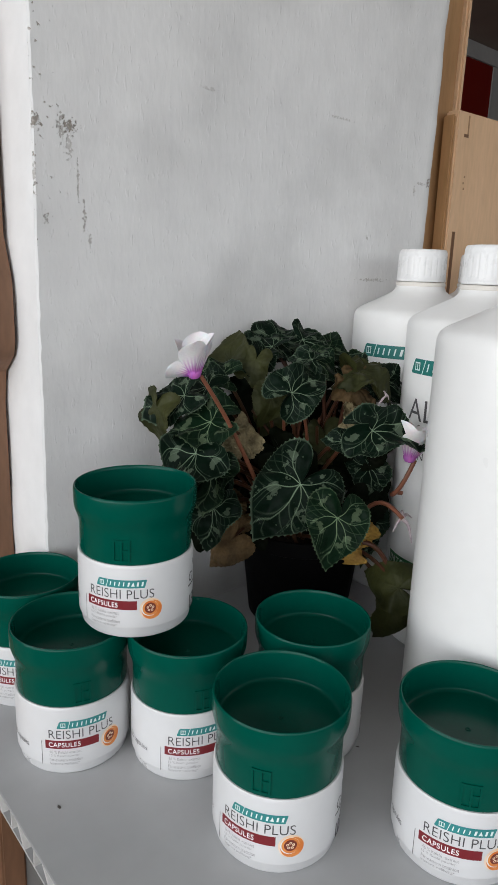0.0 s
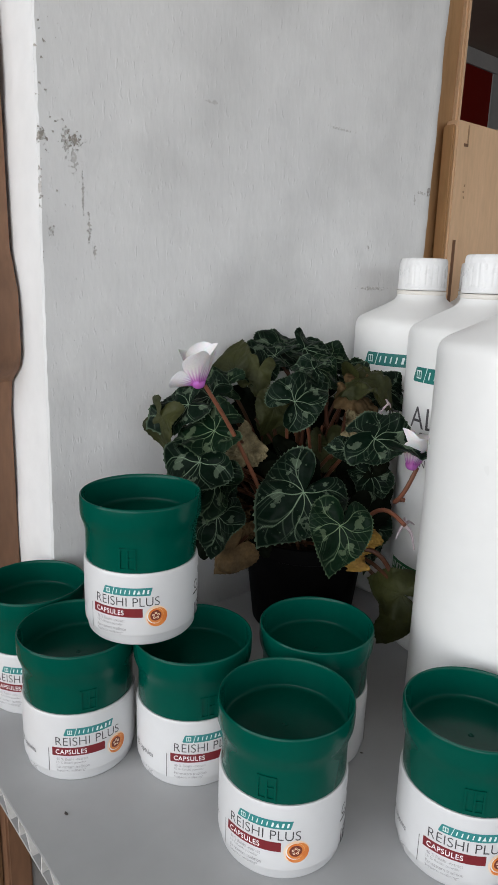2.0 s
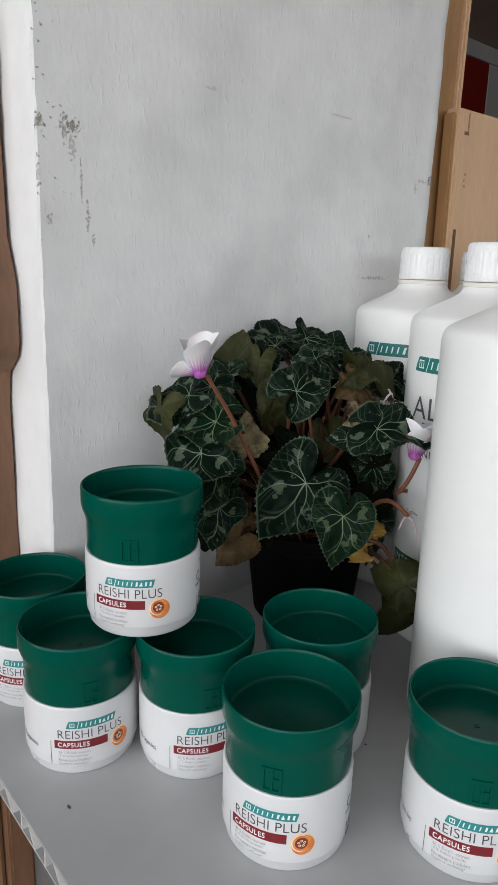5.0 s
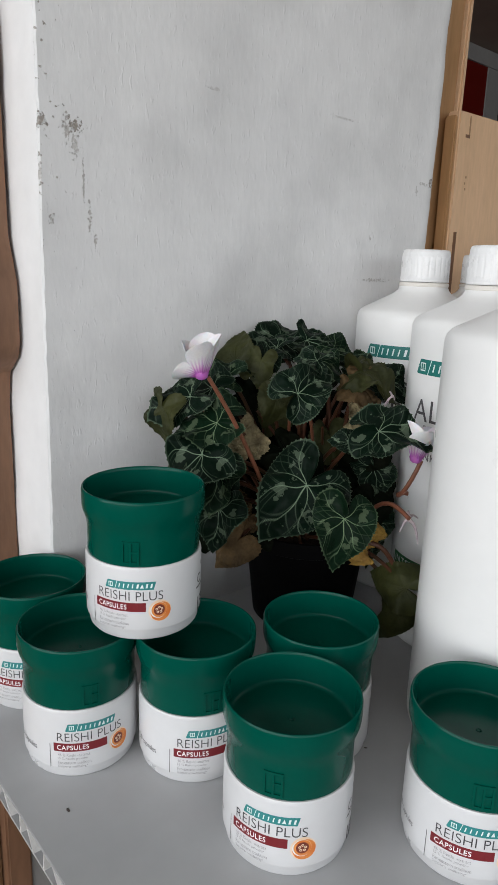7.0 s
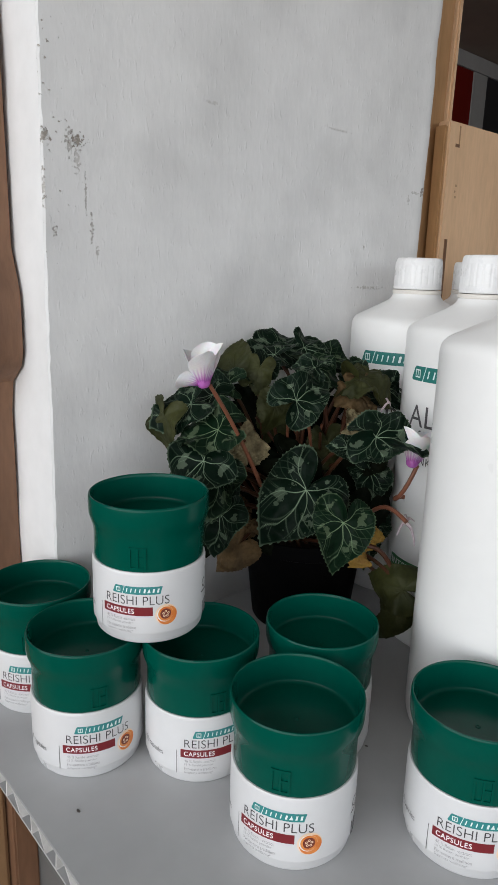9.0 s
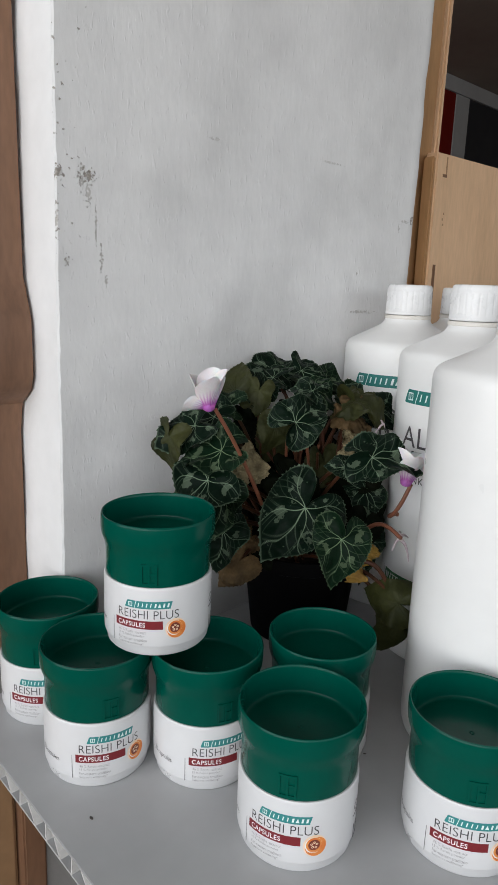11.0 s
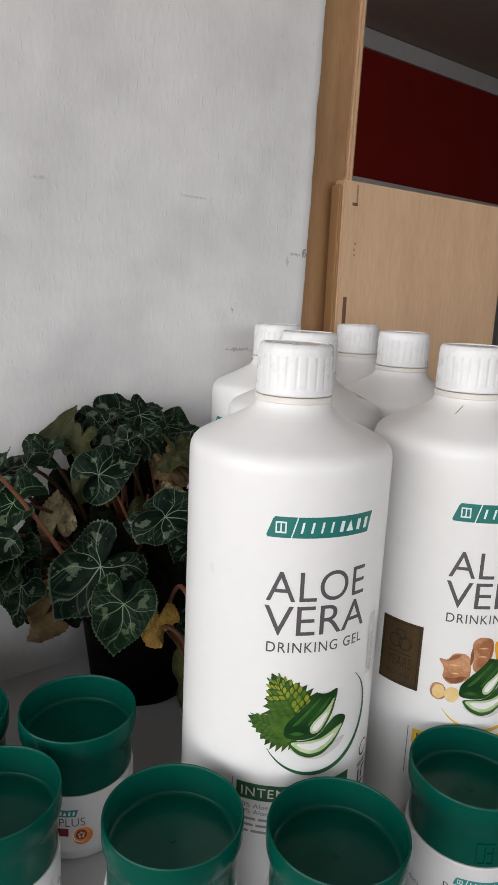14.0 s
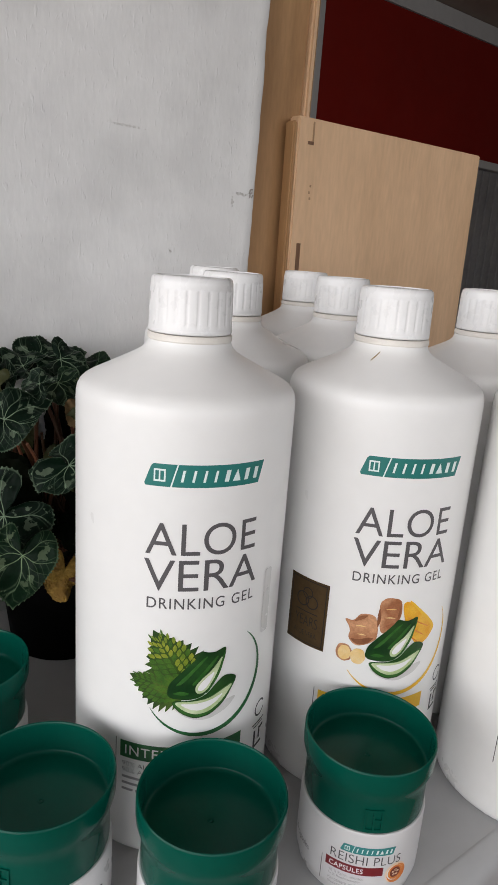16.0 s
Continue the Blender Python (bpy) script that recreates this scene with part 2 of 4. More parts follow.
def plaster_material():
    """Grey distempered plaster: soft clouds, brush relief, and chips that show the brown ground."""
    m, (n, l, b, mp, noise_at, blend, ramp, base) = material("grey_plaster", (0.77, 0.77, 0.765), 0.85, (0.68, 0.68, 0.68), 6, 0.8, 0.06)
    co = n.new("ShaderNodeTexCoord")

    def math(op, a, c=0.0):
        x = n.new("ShaderNodeMath")
        x.operation = op
        for sock, v in ((x.inputs[0], a), (x.inputs[1], c)):
            if isinstance(v, (int, float)):
                sock.default_value = v
            else:
                l.new(v, sock)
        return x.outputs[0]

    rough_edge = n.new("ShaderNodeTexNoise")
    rough_edge.inputs["Scale"].default_value, rough_edge.inputs["Detail"].default_value = 620, 5
    l.new(co.outputs["Object"], rough_edge.inputs["Vector"])
    wobble = ramp(rough_edge.outputs["Fac"], 0.28, 0.72, -1.35, 1.35)
    chips = None
    for x, z, wide, high, deep in ((0.0195, 0.2845, 0.0040, 0.0026, 0.85), (0.0155, 0.283, 0.0020, 0.0050, 0.5), (0.0195, 0.276, 0.0018, 0.0050, 0.4), (0.002, 0.284, 0.0028, 0.0028, 0.8), (0.024, 0.259, 0.0007, 0.0080, 0.5), (0.027, 0.242, 0.0009, 0.0060, 0.55), (0.0300, 0.230, 0.0009, 0.0030, 0.5), (0.006, 0.240, 0.0012, 0.0022, 0.55), (0.001, 0.262, 0.0007, 0.0060, 0.5), (0.256, 0.2150, 0.013, 0.0009, 0.4), (0.214, 0.3185, 0.009, 0.0007, 0.32), (0.3150, 0.2885, 0.0024, 0.0026, 0.75), (0.3060, 0.2870, 0.0050, 0.0008, 0.4), (0.2990, 0.2820, 0.0010, 0.0022, 0.35), (0.2480, 0.2440, 0.0007, 0.0016, 0.5), (0.105, 0.317, 0.007, 0.0007, 0.25)):
        at = n.new("ShaderNodeMapping")
        at.inputs["Location"].default_value = (-x / wide, 0, -(SILL + z) / high)
        at.inputs["Scale"].default_value = (1 / wide, 0, 1 / high)
        l.new(co.outputs["Object"], at.inputs["Vector"])
        size = n.new("ShaderNodeVectorMath")
        size.operation = "LENGTH"
        l.new(at.outputs["Vector"], size.inputs[0])
        spot = ramp(math("ADD", size.outputs["Value"], wobble), 0.95, 0.55, 0.0, deep)
        chips = spot if chips is None else math("MAXIMUM", chips, spot)
    # a belt of small flakes along the worn arris
    sep = n.new("ShaderNodeSeparateXYZ")
    l.new(co.outputs["Object"], sep.inputs[0])
    belt = math("MULTIPLY", ramp(sep.outputs[0], 0.024, 0.002), math("MULTIPLY", ramp(sep.outputs[2], SILL + 0.16, SILL + 0.24), ramp(sep.outputs[2], SILL + 0.40, SILL + 0.33)))
    flake_noise = n.new("ShaderNodeTexNoise")
    flake_noise.inputs["Scale"].default_value, flake_noise.inputs["Detail"].default_value = 330, 3
    l.new(co.outputs["Object"], flake_noise.inputs["Vector"])
    flakes = ramp(math("ADD", flake_noise.outputs["Fac"], math("MULTIPLY", belt, 0.085)), 0.725, 0.76)
    chips = math("MAXIMUM", chips, math("MULTIPLY", flakes, math("MULTIPLY", ramp(belt, 0.0, 0.15), 0.8)))
    ground = blend("MIX", ramp(rough_edge.outputs["Fac"], 0.4, 0.6), (0.20, 0.165, 0.13), (0.42, 0.385, 0.34))
    grey_cloud = ramp(noise_at(13, 6.0), 0.48, 0.72, 0.0, 0.34)
    body = blend("MIX", grey_cloud, base, (0.38, 0.38, 0.375))
    l.new(blend("MIX", chips, body, ground), b.inputs["Base Color"])
    # relief: brush strokes, lumps and the pits of the chips
    brush_map = n.new("ShaderNodeMapping")
    brush_map.inputs["Scale"].default_value = (300, 300, 110)
    l.new(co.outputs["Object"], brush_map.inputs["Vector"])
    brush = n.new("ShaderNodeTexNoise")
    brush.inputs["Scale"].default_value, brush.inputs["Detail"].default_value = 1.0, 3
    l.new(brush_map.outputs["Vector"], brush.inputs["Vector"])
    lump = n.new("ShaderNodeTexNoise")
    lump.inputs["Scale"].default_value, lump.inputs["Detail"].default_value = 1.25, 5
    l.new(brush_map.outputs["Vector"], lump.inputs["Vector"])
    height = math("ADD", math("MULTIPLY", brush.outputs["Fac"], 0.22), math("ADD", math("MULTIPLY", ramp(lump.outputs["Fac"], 0.60, 0.82), 0.30), math("MULTIPLY", chips, -0.9)))
    bn = n.new("ShaderNodeBump")
    bn.inputs["Strength"].default_value, bn.inputs["Distance"].default_value = 1.0, 0.0008
    l.new(height, bn.inputs["Height"])
    l.new(bn.outputs["Normal"], b.inputs["Normal"])
    return m


PLASTER = plaster_material()
REVEAL_PAINT = simple("white_reveal_paint", (0.80, 0.80, 0.80), 0.75, (0.72, 0.715, 0.71), 9, 0.7, 0.05, 0.0004, 110)


# ---- mesh helpers ----
def finish(name, bm, mat, parent=None, label="", smooth=True, angle=35):
    mesh = bpy.data.meshes.new(name)
    bm.to_mesh(mesh)
    bm.free()
    mesh.materials.append(mat)
    if smooth:
        mesh.polygons.foreach_set("use_smooth", [True] * len(mesh.polygons))
        mesh.set_sharp_from_angle(angle=radians(angle))
    ob = new(name, mesh)
    if parent is not None:
        ob.parent = parent
    if label:
        ob["label"] = label
    return ob


def part(name, bm, mat, parent, label="", smooth=True, angle=35):
    return finish(name, bm, mat, parent, label, smooth, angle)


def thing(name, label, category, at=(0, 0, 0), turn=0.0, group="", kind=""):
    ob = new(name)
    ob.empty_display_size = 0.02
    ob.matrix_world = pose(*at, 0, 0, turn)
    return tagged(ob, label, category, group, kind)


def box(x0, x1, y0, y1, z0, z1, bevel=0.0, bm=None):
    made = bm is None
    bm = bm or bmesh.new()
    vs = [bm.verts.new((x, y, z)) for x in (x0, x1) for y in (y0, y1) for z in (z0, z1)]
    for f in ((0, 1, 3, 2), (4, 6, 7, 5), (0, 4, 5, 1), (2, 3, 7, 6), (0, 2, 6, 4), (1, 5, 7, 3)):
        bm.faces.new([vs[k] for k in f])
    if bevel and made:
        bmesh.ops.bevel(bm, geom=bm.edges[:], offset=bevel, segments=2, affect="EDGES")
    return bm


def lathe(profile, n=72, flute=None):
    """Turn a profile of (radius, height) about z. flute(k, z): what to add to the radius at the k-th spoke."""
    bm = bmesh.new()
    rings = []
    for r, z in profile:
        if r < 1e-6:
            rings.append([bm.verts.new((0, 0, z))])
        else:
            row = []
            for k in range(n):
                a = 2 * math.pi * k / n
                q = r + (flute(k, z) if flute else 0)
                row.append(bm.verts.new((q * math.cos(a), q * math.sin(a), z)))
            rings.append(row)
    for lo, hi in zip(rings, rings[1:]):
        for k in range(n):
            j = (k + 1) % n
            if len(lo) == 1 and len(hi) > 1:
                bm.faces.new((lo[0], hi[k], hi[j]))
            elif len(hi) == 1 and len(lo) > 1:
                bm.faces.new((lo[k], hi[0], lo[j]))
            elif len(lo) > 1:
                bm.faces.new((lo[k], lo[j], hi[j], hi[k]))
    bmesh.ops.recalc_face_normals(bm, faces=bm.faces[:])
    return bm


def tube(points, radius, sides=7, taper=1.0):
    """A stem along points."""
    bm = bmesh.new()
    rows = []
    pts = [Vector(p) for p in points]
    for i, p in enumerate(pts):
        d = (pts[min(i + 1, len(pts) - 1)] - pts[max(i - 1, 0)]).normalized()
        u = d.cross(Vector((0.3, 0.5, 0.81))).normalized()
        v = d.cross(u)
        r = radius * (1 + (taper - 1) * i / (len(pts) - 1))
        rows.append([bm.verts.new(p + r * (math.cos(a) * u + math.sin(a) * v)) for a in [2 * math.pi * k / sides for k in range(sides)]])
    for lo, hi in zip(rows, rows[1:]):
        for k in range(sides):
            bm.faces.new((lo[k], lo[(k + 1) % sides], hi[(k + 1) % sides], hi[k]))
    bm.faces.new(rows[0][::-1])
    bm.faces.new(rows[-1])
    return bm


def arc_points(a, c, lift, n=9, side=(0, 0, 0)):
    """A bent line from a to c that bows upwards by lift and sideways by side."""
    a, c, side = Vector(a), Vector(c), Vector(side)
    return [a.lerp(c, i / n) + math.sin(math.pi * i / n) * (Vector((0, 0, lift)) + side) for i in range(n + 1)]


def wrap(bm, radius, lift, step):
    """Bend a flat print (x along the surface, y up) round an upright wall of that radius, its middle to -y."""
    bmesh.ops.triangulate(bm, faces=bm.faces[:])
    xs = [v.co.x for v in bm.verts]
    x = math.floor(min(xs) / step) * step + step
    while x < max(xs):
        bmesh.ops.bisect_plane(bm, geom=bm.verts[:] + bm.edges[:] + bm.faces[:], plane_co=(x, 0, 0), plane_no=(1, 0, 0))
        x += step
    for v in bm.verts:
        a, z = v.co.x / radius - math.pi / 2, v.co.y
        v.co = ((radius + lift) * math.cos(a), (radius + lift) * math.sin(a), z)
    for f in bm.faces:
        f.normal_update()
        if f.normal.dot(f.calc_center_median() * Vector((1, 1, 0))) < 0:
            f.normal_flip()
    return bm


def outline(points):
    bm = bmesh.new()
    bm.faces.new([bm.verts.new((x, y, 0)) for x, y in points])
    return bm


def bars(rects):
    bm = bmesh.new()
    for x0, y0, x1, y1, *lean in rects:
        s = lean[0] if lean else 0
        bm.faces.new([bm.verts.new(p) for p in ((x0, y0, 0), (x1, y0, 0), (x1 + s, y1, 0), (x0 + s, y1, 0))])
    return bm


def ring_shape(cx, cy, ro, ri, n=40, a0=0.0, a1=360.0):
    bm = bmesh.new()
    full = a1 - a0 >= 360
    angles = [radians(a0 + (a1 - a0) * k / n) for k in range(n if full else n + 1)]
    if ri <= 0:
        bm.faces.new([bm.verts.new((cx + ro * math.cos(a), cy + ro * math.sin(a), 0)) for a in angles])
        return bm
    o = [bm.verts.new((cx + ro * math.cos(a), cy + ro * math.sin(a), 0)) for a in angles]
    i = [bm.verts.new((cx + ri * math.cos(a), cy + ri * math.sin(a), 0)) for a in angles]
    for k in range(n if full else n):
        j = (k + 1) % len(o)
        bm.faces.new((o[k], o[j], i[j], i[k]))
    return bm


def swoosh(cx, cy, rx, ry, a0, a1, thick, n=44):
    """A crescent line on an ellipse, thickest in its middle."""
    bm = bmesh.new()
    rows = []
    for k in range(n + 1):
        a = radians(a0 + (a1 - a0) * k / n)
        t = thick * math.sin(math.pi * (k + 0.3) / (n + 0.6)) / 2 + thick * 0.04
        rows.append([bm.verts.new((cx + (rx + s * t) * math.cos(a), cy + (ry + s * t) * math.sin(a), 0)) for s in (1, -1)])
    for p, q in zip(rows, rows[1:]):
        bm.faces.new((p[0], q[0], q[1], p[1]))
    return bm


def lettering(words, x0, y0, wide, high, spacing=1.0, weight=-0.008):
    """The words as flat letters that fill the box from (x0, y0)."""
    curve = bpy.data.curves.new("letters", "FONT")
    curve.body, curve.resolution_u, curve.space_character = words, 7, spacing
    curve.offset = weight
    ob = new("letters", curve)
    mesh = bpy.data.meshes.new_from_object(ob.evaluated_get(bpy.context.evaluated_depsgraph_get()))
    bm = bmesh.new()
    bm.from_mesh(mesh)
    bpy.data.objects.remove(ob)
    bpy.data.meshes.remove(mesh)
    bpy.data.curves.remove(curve)
    xs, ys = [v.co.x for v in bm.verts], [v.co.y for v in bm.verts]
    for v in bm.verts:
        v.co = (x0 + (v.co.x - min(xs)) / (max(xs) - min(xs)) * wide, y0 + (v.co.y - min(ys)) / (max(ys) - min(ys)) * high, 0)
    bmesh.ops.remove_doubles(bm, verts=bm.verts[:], dist=1e-6)
    return bm


def merge(*many):
    bm = many[0]
    for other in many[1:]:
        mesh = bpy.data.meshes.new("scratch")
        other.to_mesh(mesh)
        other.free()
        bm.from_mesh(mesh)
        bpy.data.meshes.remove(mesh)
    return bm


# ---- the setting ----
def structure(name, bm, mat, label, smooth=False):
    return tagged(finish(name, bm, mat, None, "", smooth), label, "building part", "", "structure")


def pier():
    """The plastered pier behind the board: a rounded plan, drawn up in courses and made slightly uneven."""
    plan = [(0.0, 0.10)] + [(0.0, 0.05 - 0.0075 * k) for k in range(7)] + [(0.0003, 0.0010), (0.0014, 0.0)]
    plan += [(0.0014 + 0.3136 * k / 60, 0.0) for k in range(1, 60)] + [(0.3155, 0.0), (0.3177, 0.001), (0.3183, 0.004), (0.3183, 0.03), (0.3183, 0.10)]
    bm = bmesh.new()
    rows = []
    heights = [0.0] + [0.0055 * k for k in range(1, 110)] + [0.64 + 0.06 * k for k in range(16)] + [1.60]
    for z in heights:
        row = []
        for k, (x, y) in enumerate(plan):
            p = Vector((x, y, z))
            soft = 0.0011 * noise.noise(p * 22) + 0.0005 * noise.noise(p * 75)
            edge = 0.0005 * noise.noise(Vector((x, 7, z * 40))) + 0.0006 * noise.noise(Vector((x, 3, z * 190)))
            lean = (0.006 + 0.016 * x / 0.318) * (z - 0.26)
            if k < 8:
                row.append(bm.verts.new((x + soft + lean, y, SILL + z)))
            elif k < 12 or k > len(plan) - 5:
                row.append(bm.verts.new((x + edge + lean, y + soft + abs(edge) * 0.5, SILL + z)))
            else:
                row.append(bm.verts.new((x + lean, y + soft, SILL + z)))
        rows.append(row)
    for lo, hi in zip(rows, rows[1:]):
        for k in range(len(plan) - 1):
            bm.faces.new((lo[k], lo[k + 1], hi[k + 1], hi[k]))
        bm.faces.new((lo[-1], lo[0], hi[0], hi[-1]))
    bm.faces.new(rows[-1])
    bm.faces.new(rows[0][::-1])
    bmesh.ops.recalc_face_normals(bm, faces=bm.faces[:])
    bm.normal_update()
    for f in bm.faces:
        f.material_index = 1 if f.normal.x < -0.75 and f.calc_center_median().x < 0.05 else 0
    ob = structure("wall_pier", bm, PLASTER, "grey plastered pier with chipped paint along its corner", True)
    ob.data.materials.append(REVEAL_PAINT)
    return ob


pier()

TOP = SILL + 1.60
structure("floor", box(-1.7, 6.6, -2.5, 2.5, -0.1, 0.0), FLOOR_WOOD, "brown boarded floor")
structure("ceiling", box(-1.7, 6.6, -2.5, 2.5, TOP, TOP + 0.1), CEIL_PAINT, "dull brownish painted ceiling")
# Unseen back wall; its opening is made up to let the fill lamp in.
back_wall = box(-1.7, -1.55, -2.5, -2.4, 0, TOP)
box(1.95, 6.6, -2.5, -2.4, 0, TOP, bm=back_wall)
box(-1.55, 1.95, -2.5, -2.4, 0, SILL + 0.25, bm=back_wall)
box(-1.55, 1.95, -2.5, -2.4, SILL + 0.99, TOP, bm=back_wall)
structure("wall_back", back_wall, ROOM_PAINT, "plain painted wall of the room with an opening added for the fill lamp")
structure("wall_far", box(-1.7, 6.6, 2.3, 2.4, 0, TOP), ROOM_PAINT, "plain painted far wall of the next room")
structure("wall_right", box(6.5, 6.6, -2.5, 2.3, 0, TOP), ROOM_PAINT, "plain painted side wall")
left_wall = box(-1.7, -1.6, -2.50, -2.43, 0, TOP)
box(-1.7, -1.6, 0.63, 2.3, 0, TOP, bm=left_wall)
box(-1.7, -1.6, -2.43, 0.63, 0, SILL - 0.10, bm=left_wall)
box(-1.7, -1.6, -2.43, 0.63, SILL + 1.14, TOP, bm=left_wall)
structure("wall_left", left_wall, ROOM_PAINT, "plain painted wall with the window opening")
structure("wall_under_board", box(-0.040, 1.10, -0.05, 0.10, 0, SILL - 0.0119), ROOM_PAINT, "pale parapet wall below the window board")

# far side: red wall field, pale trims, charcoal panel, grey slatted cladding
structure("wall_red_field", box(2.376, 3.93, 2.27, 2.298, SILL + 0.88, SILL + 1.505), RED_PAINT, "dark red painted field of the far wall")
structure("trim_top", box(-1.6, 6.5, 2.262, 2.298, SILL + 1.509, TOP - 0.004), PALE_TRIM, "pale strip under the ceiling")
structure("trim_upright", box(3.934, 4.09, 2.265, 2.298, SILL + 0.88, SILL + 1.505), PALE_TRIM, "pale upright strip beside the red field")
structure("trim_side", box(2.10, 2.372, 2.265, 2.298, SILL + 0.88, SILL + 1.505), PALE_TRIM, "grey strip along the other side of the red field")
structure("trim_ledge", box(0.6, 6.5, 2.20, 2.298, SILL + 0.835, SILL + 0.876), PALE_TRIM, "grey ledge below the red field")
structure("wall_dark_field", box(4.094, 6.4, 2.27, 2.298, SILL + 0.88, SILL + 1.505), DARK_PANEL, "charcoal panel of the far wall")


def cladding():
    bm = bmesh.new()
    x = 0.6
    while x < 6.4:
        box(x, x + 0.055, 2.24, 2.298, 0.02, SILL + 0.831, bm=bm)
        x += 0.075
    return structure("wall_cladding", bm, GREY_CLAD, "grey upright slats on the far wall")


cladding()


# ---- the window board ----
def window_board():
    """A hollow white board, its sawn end open: two skins joined by upright and slanting webs."""
    x0, x1, y0, y1, t, skin = -0.063, 1.10, -0.305, 0.0025, 0.0115, 0.0011
    ob = thing("window_board", "white hollow plastic window board with a sawn open end", "shelf", (0, 0, SILL))
    top = box(x0, x1, -0.2995, y1, -skin, 0.0, 0.0003)
    part("top_skin", top, PVC, ob)
    part("bottom_skin", box(x0 + 0.0006, x1, y0, y1, -t, -t + skin), PVC, ob)
    side = [(-0.2993, 0.0003)] + [(-0.2995 - 0.0095 * math.sin(radians(a)), -0.0095 + 0.0097 * math.cos(radians(a))) for a in range(6, 91, 6)] + [(-0.3090, -0.019)]
    side += [(y + 0.0012, z - 0.0004) for y, z in side[::-1]]
    nose = bmesh.new()
    ends = [[nose.verts.new((x, y, z)) for y, z in side] for x in (x0, x1)]
    for k in range(len(side)):
        j = (k + 1) % len(side)
        nose.faces.new((ends[0][k], ends[0][j], ends[1][j], ends[1][k]))
    half = len(side) // 2
    for end in ends:
        for k in range(half - 1):
            nose.faces.new((end[k], end[k + 1], end[-k - 2], end[-k - 1]))
    bmesh.ops.recalc_face_normals(nose, faces=nose.faces[:])
    part("rounded_nose", nose, PVC, ob)
    y, k = y0 + 0.004, 0
    while y < y1 - 0.012:
        lean = (0.0, 0.008, -0.001, 0.0065)[k % 4]
        bm = bmesh.new()
        ends = []
        for x in (x0 + 0.0004, x1):
            ends.append([bm.verts.new(p) for p in ((x, y, -t + skin), (x, y + 0.0007, -t + skin), (x, y + lean + 0.0007, -skin), (x, y + lean, -skin))])
        for i in range(4):
            j = (i + 1) % 4
            bm.faces.new((ends[0][i], ends[0][j], ends[1][j], ends[1][i]))
        bm.faces.new(ends[0][::-1])
        bm.faces.new(ends[1])
        part("web", bm, PVC_CUT, ob, smooth=False)
        y += (0.011, 0.016, 0.010, 0.013)[k % 4]
        k += 1
    return ob


window_board()
for n, (x, y, s) in enumerate(((-0.0466, -0.1123, 0.75), (0.0805, -0.1631, 0.55))):
    bm = bmesh.new()
    bmesh.ops.create_icosphere(bm, subdivisions=2, radius=0.0012 * s)
    for v in bm.verts:
        v.co = Vector((v.co.x * 0.7, v.co.y * 1.3, max(0, v.co.z * 0.35))) * (1 + 0.4 * noise.noise(v.co * 1500))
    crumb = finish("crumb", bm, GRIME)
    crumb.matrix_world = pose(x, y, SILL + 0.0001, 0, 0, 40 * n)
    tagged(crumb, "dark crumb of dirt on the white board", "crumb")


# ---- woodwork beside the pier ----
def plywood_panel():
    ob = thing("plywood_screen", "pale plywood screen board with a hook notch and slot", "screen", (0.3705, 0.017, SILL))
    high, wide, t = 0.3522, 0.2365, 0.012
    bm = box(0.0, wide, 0, t, -0.0115, high, 0.0012)
    face = part("board", bm, PLY, ob)
    part("slot", box(0.0070, 0.0110, -0.0004, 0.004, 0.10, 0.257), BROWN_WOOD, ob, "dark slot cut")
    part("notch", box(0.0150, 0.0165, -0.0004, 0.004, 0.335, 0.3495), PLY_EDGE, ob, "thin notch cut")
    part("notch_foot", box(0.0105, 0.0165, -0.0004, 0.004, 0.3325, 0.335), BROWN_WOOD, ob, "dark end of the notch")
    part("edge_strip", box(-0.0040, -0.0002, 0.001, t, -0.0115, high - 0.004, 0.0012), PLY_POST, ob, "rounded brown edge strip")
    for x, z in ((0.0160, 0.301), (0.0150, 0.296), (0.0160, 0.2915)):
        part("knot", box(x, x + 0.0016, -0.0003, 0.002, z, z + 0.0018), PLY_EDGE, ob, "small dark knot")
    return ob


def plywood_post():
    ob = thing("plywood_post", "ochre plywood upright with a pale rounded edge", "post", (0.3195, 0.034, SILL))
    part("face", box(0.0, 0.0645, 0, 0.012, -0.0115, 1.5, 0.0008), PLY_POST, ob)
    part("edge", box(0.0648, 0.0712, -0.004, 0.012, -0.0115, 1.5, 0.0018), PLY, ob, "pale rounded edge")
    part("seam", box(0.0712, 0.0728, -0.0015, 0.012, -0.0115, 1.5), PLY_EDGE, ob, "dark seam")
    return ob


for made, lean in ((plywood_panel(), -0.5), (plywood_post(), 0.8)):
    made.matrix_world = made.matrix_world @ Matrix.Translation((0, 0, 0.26)) @ pose(0, 0, 0, 0, lean, 0) @ Matrix.Translation((0, 0, -0.26))


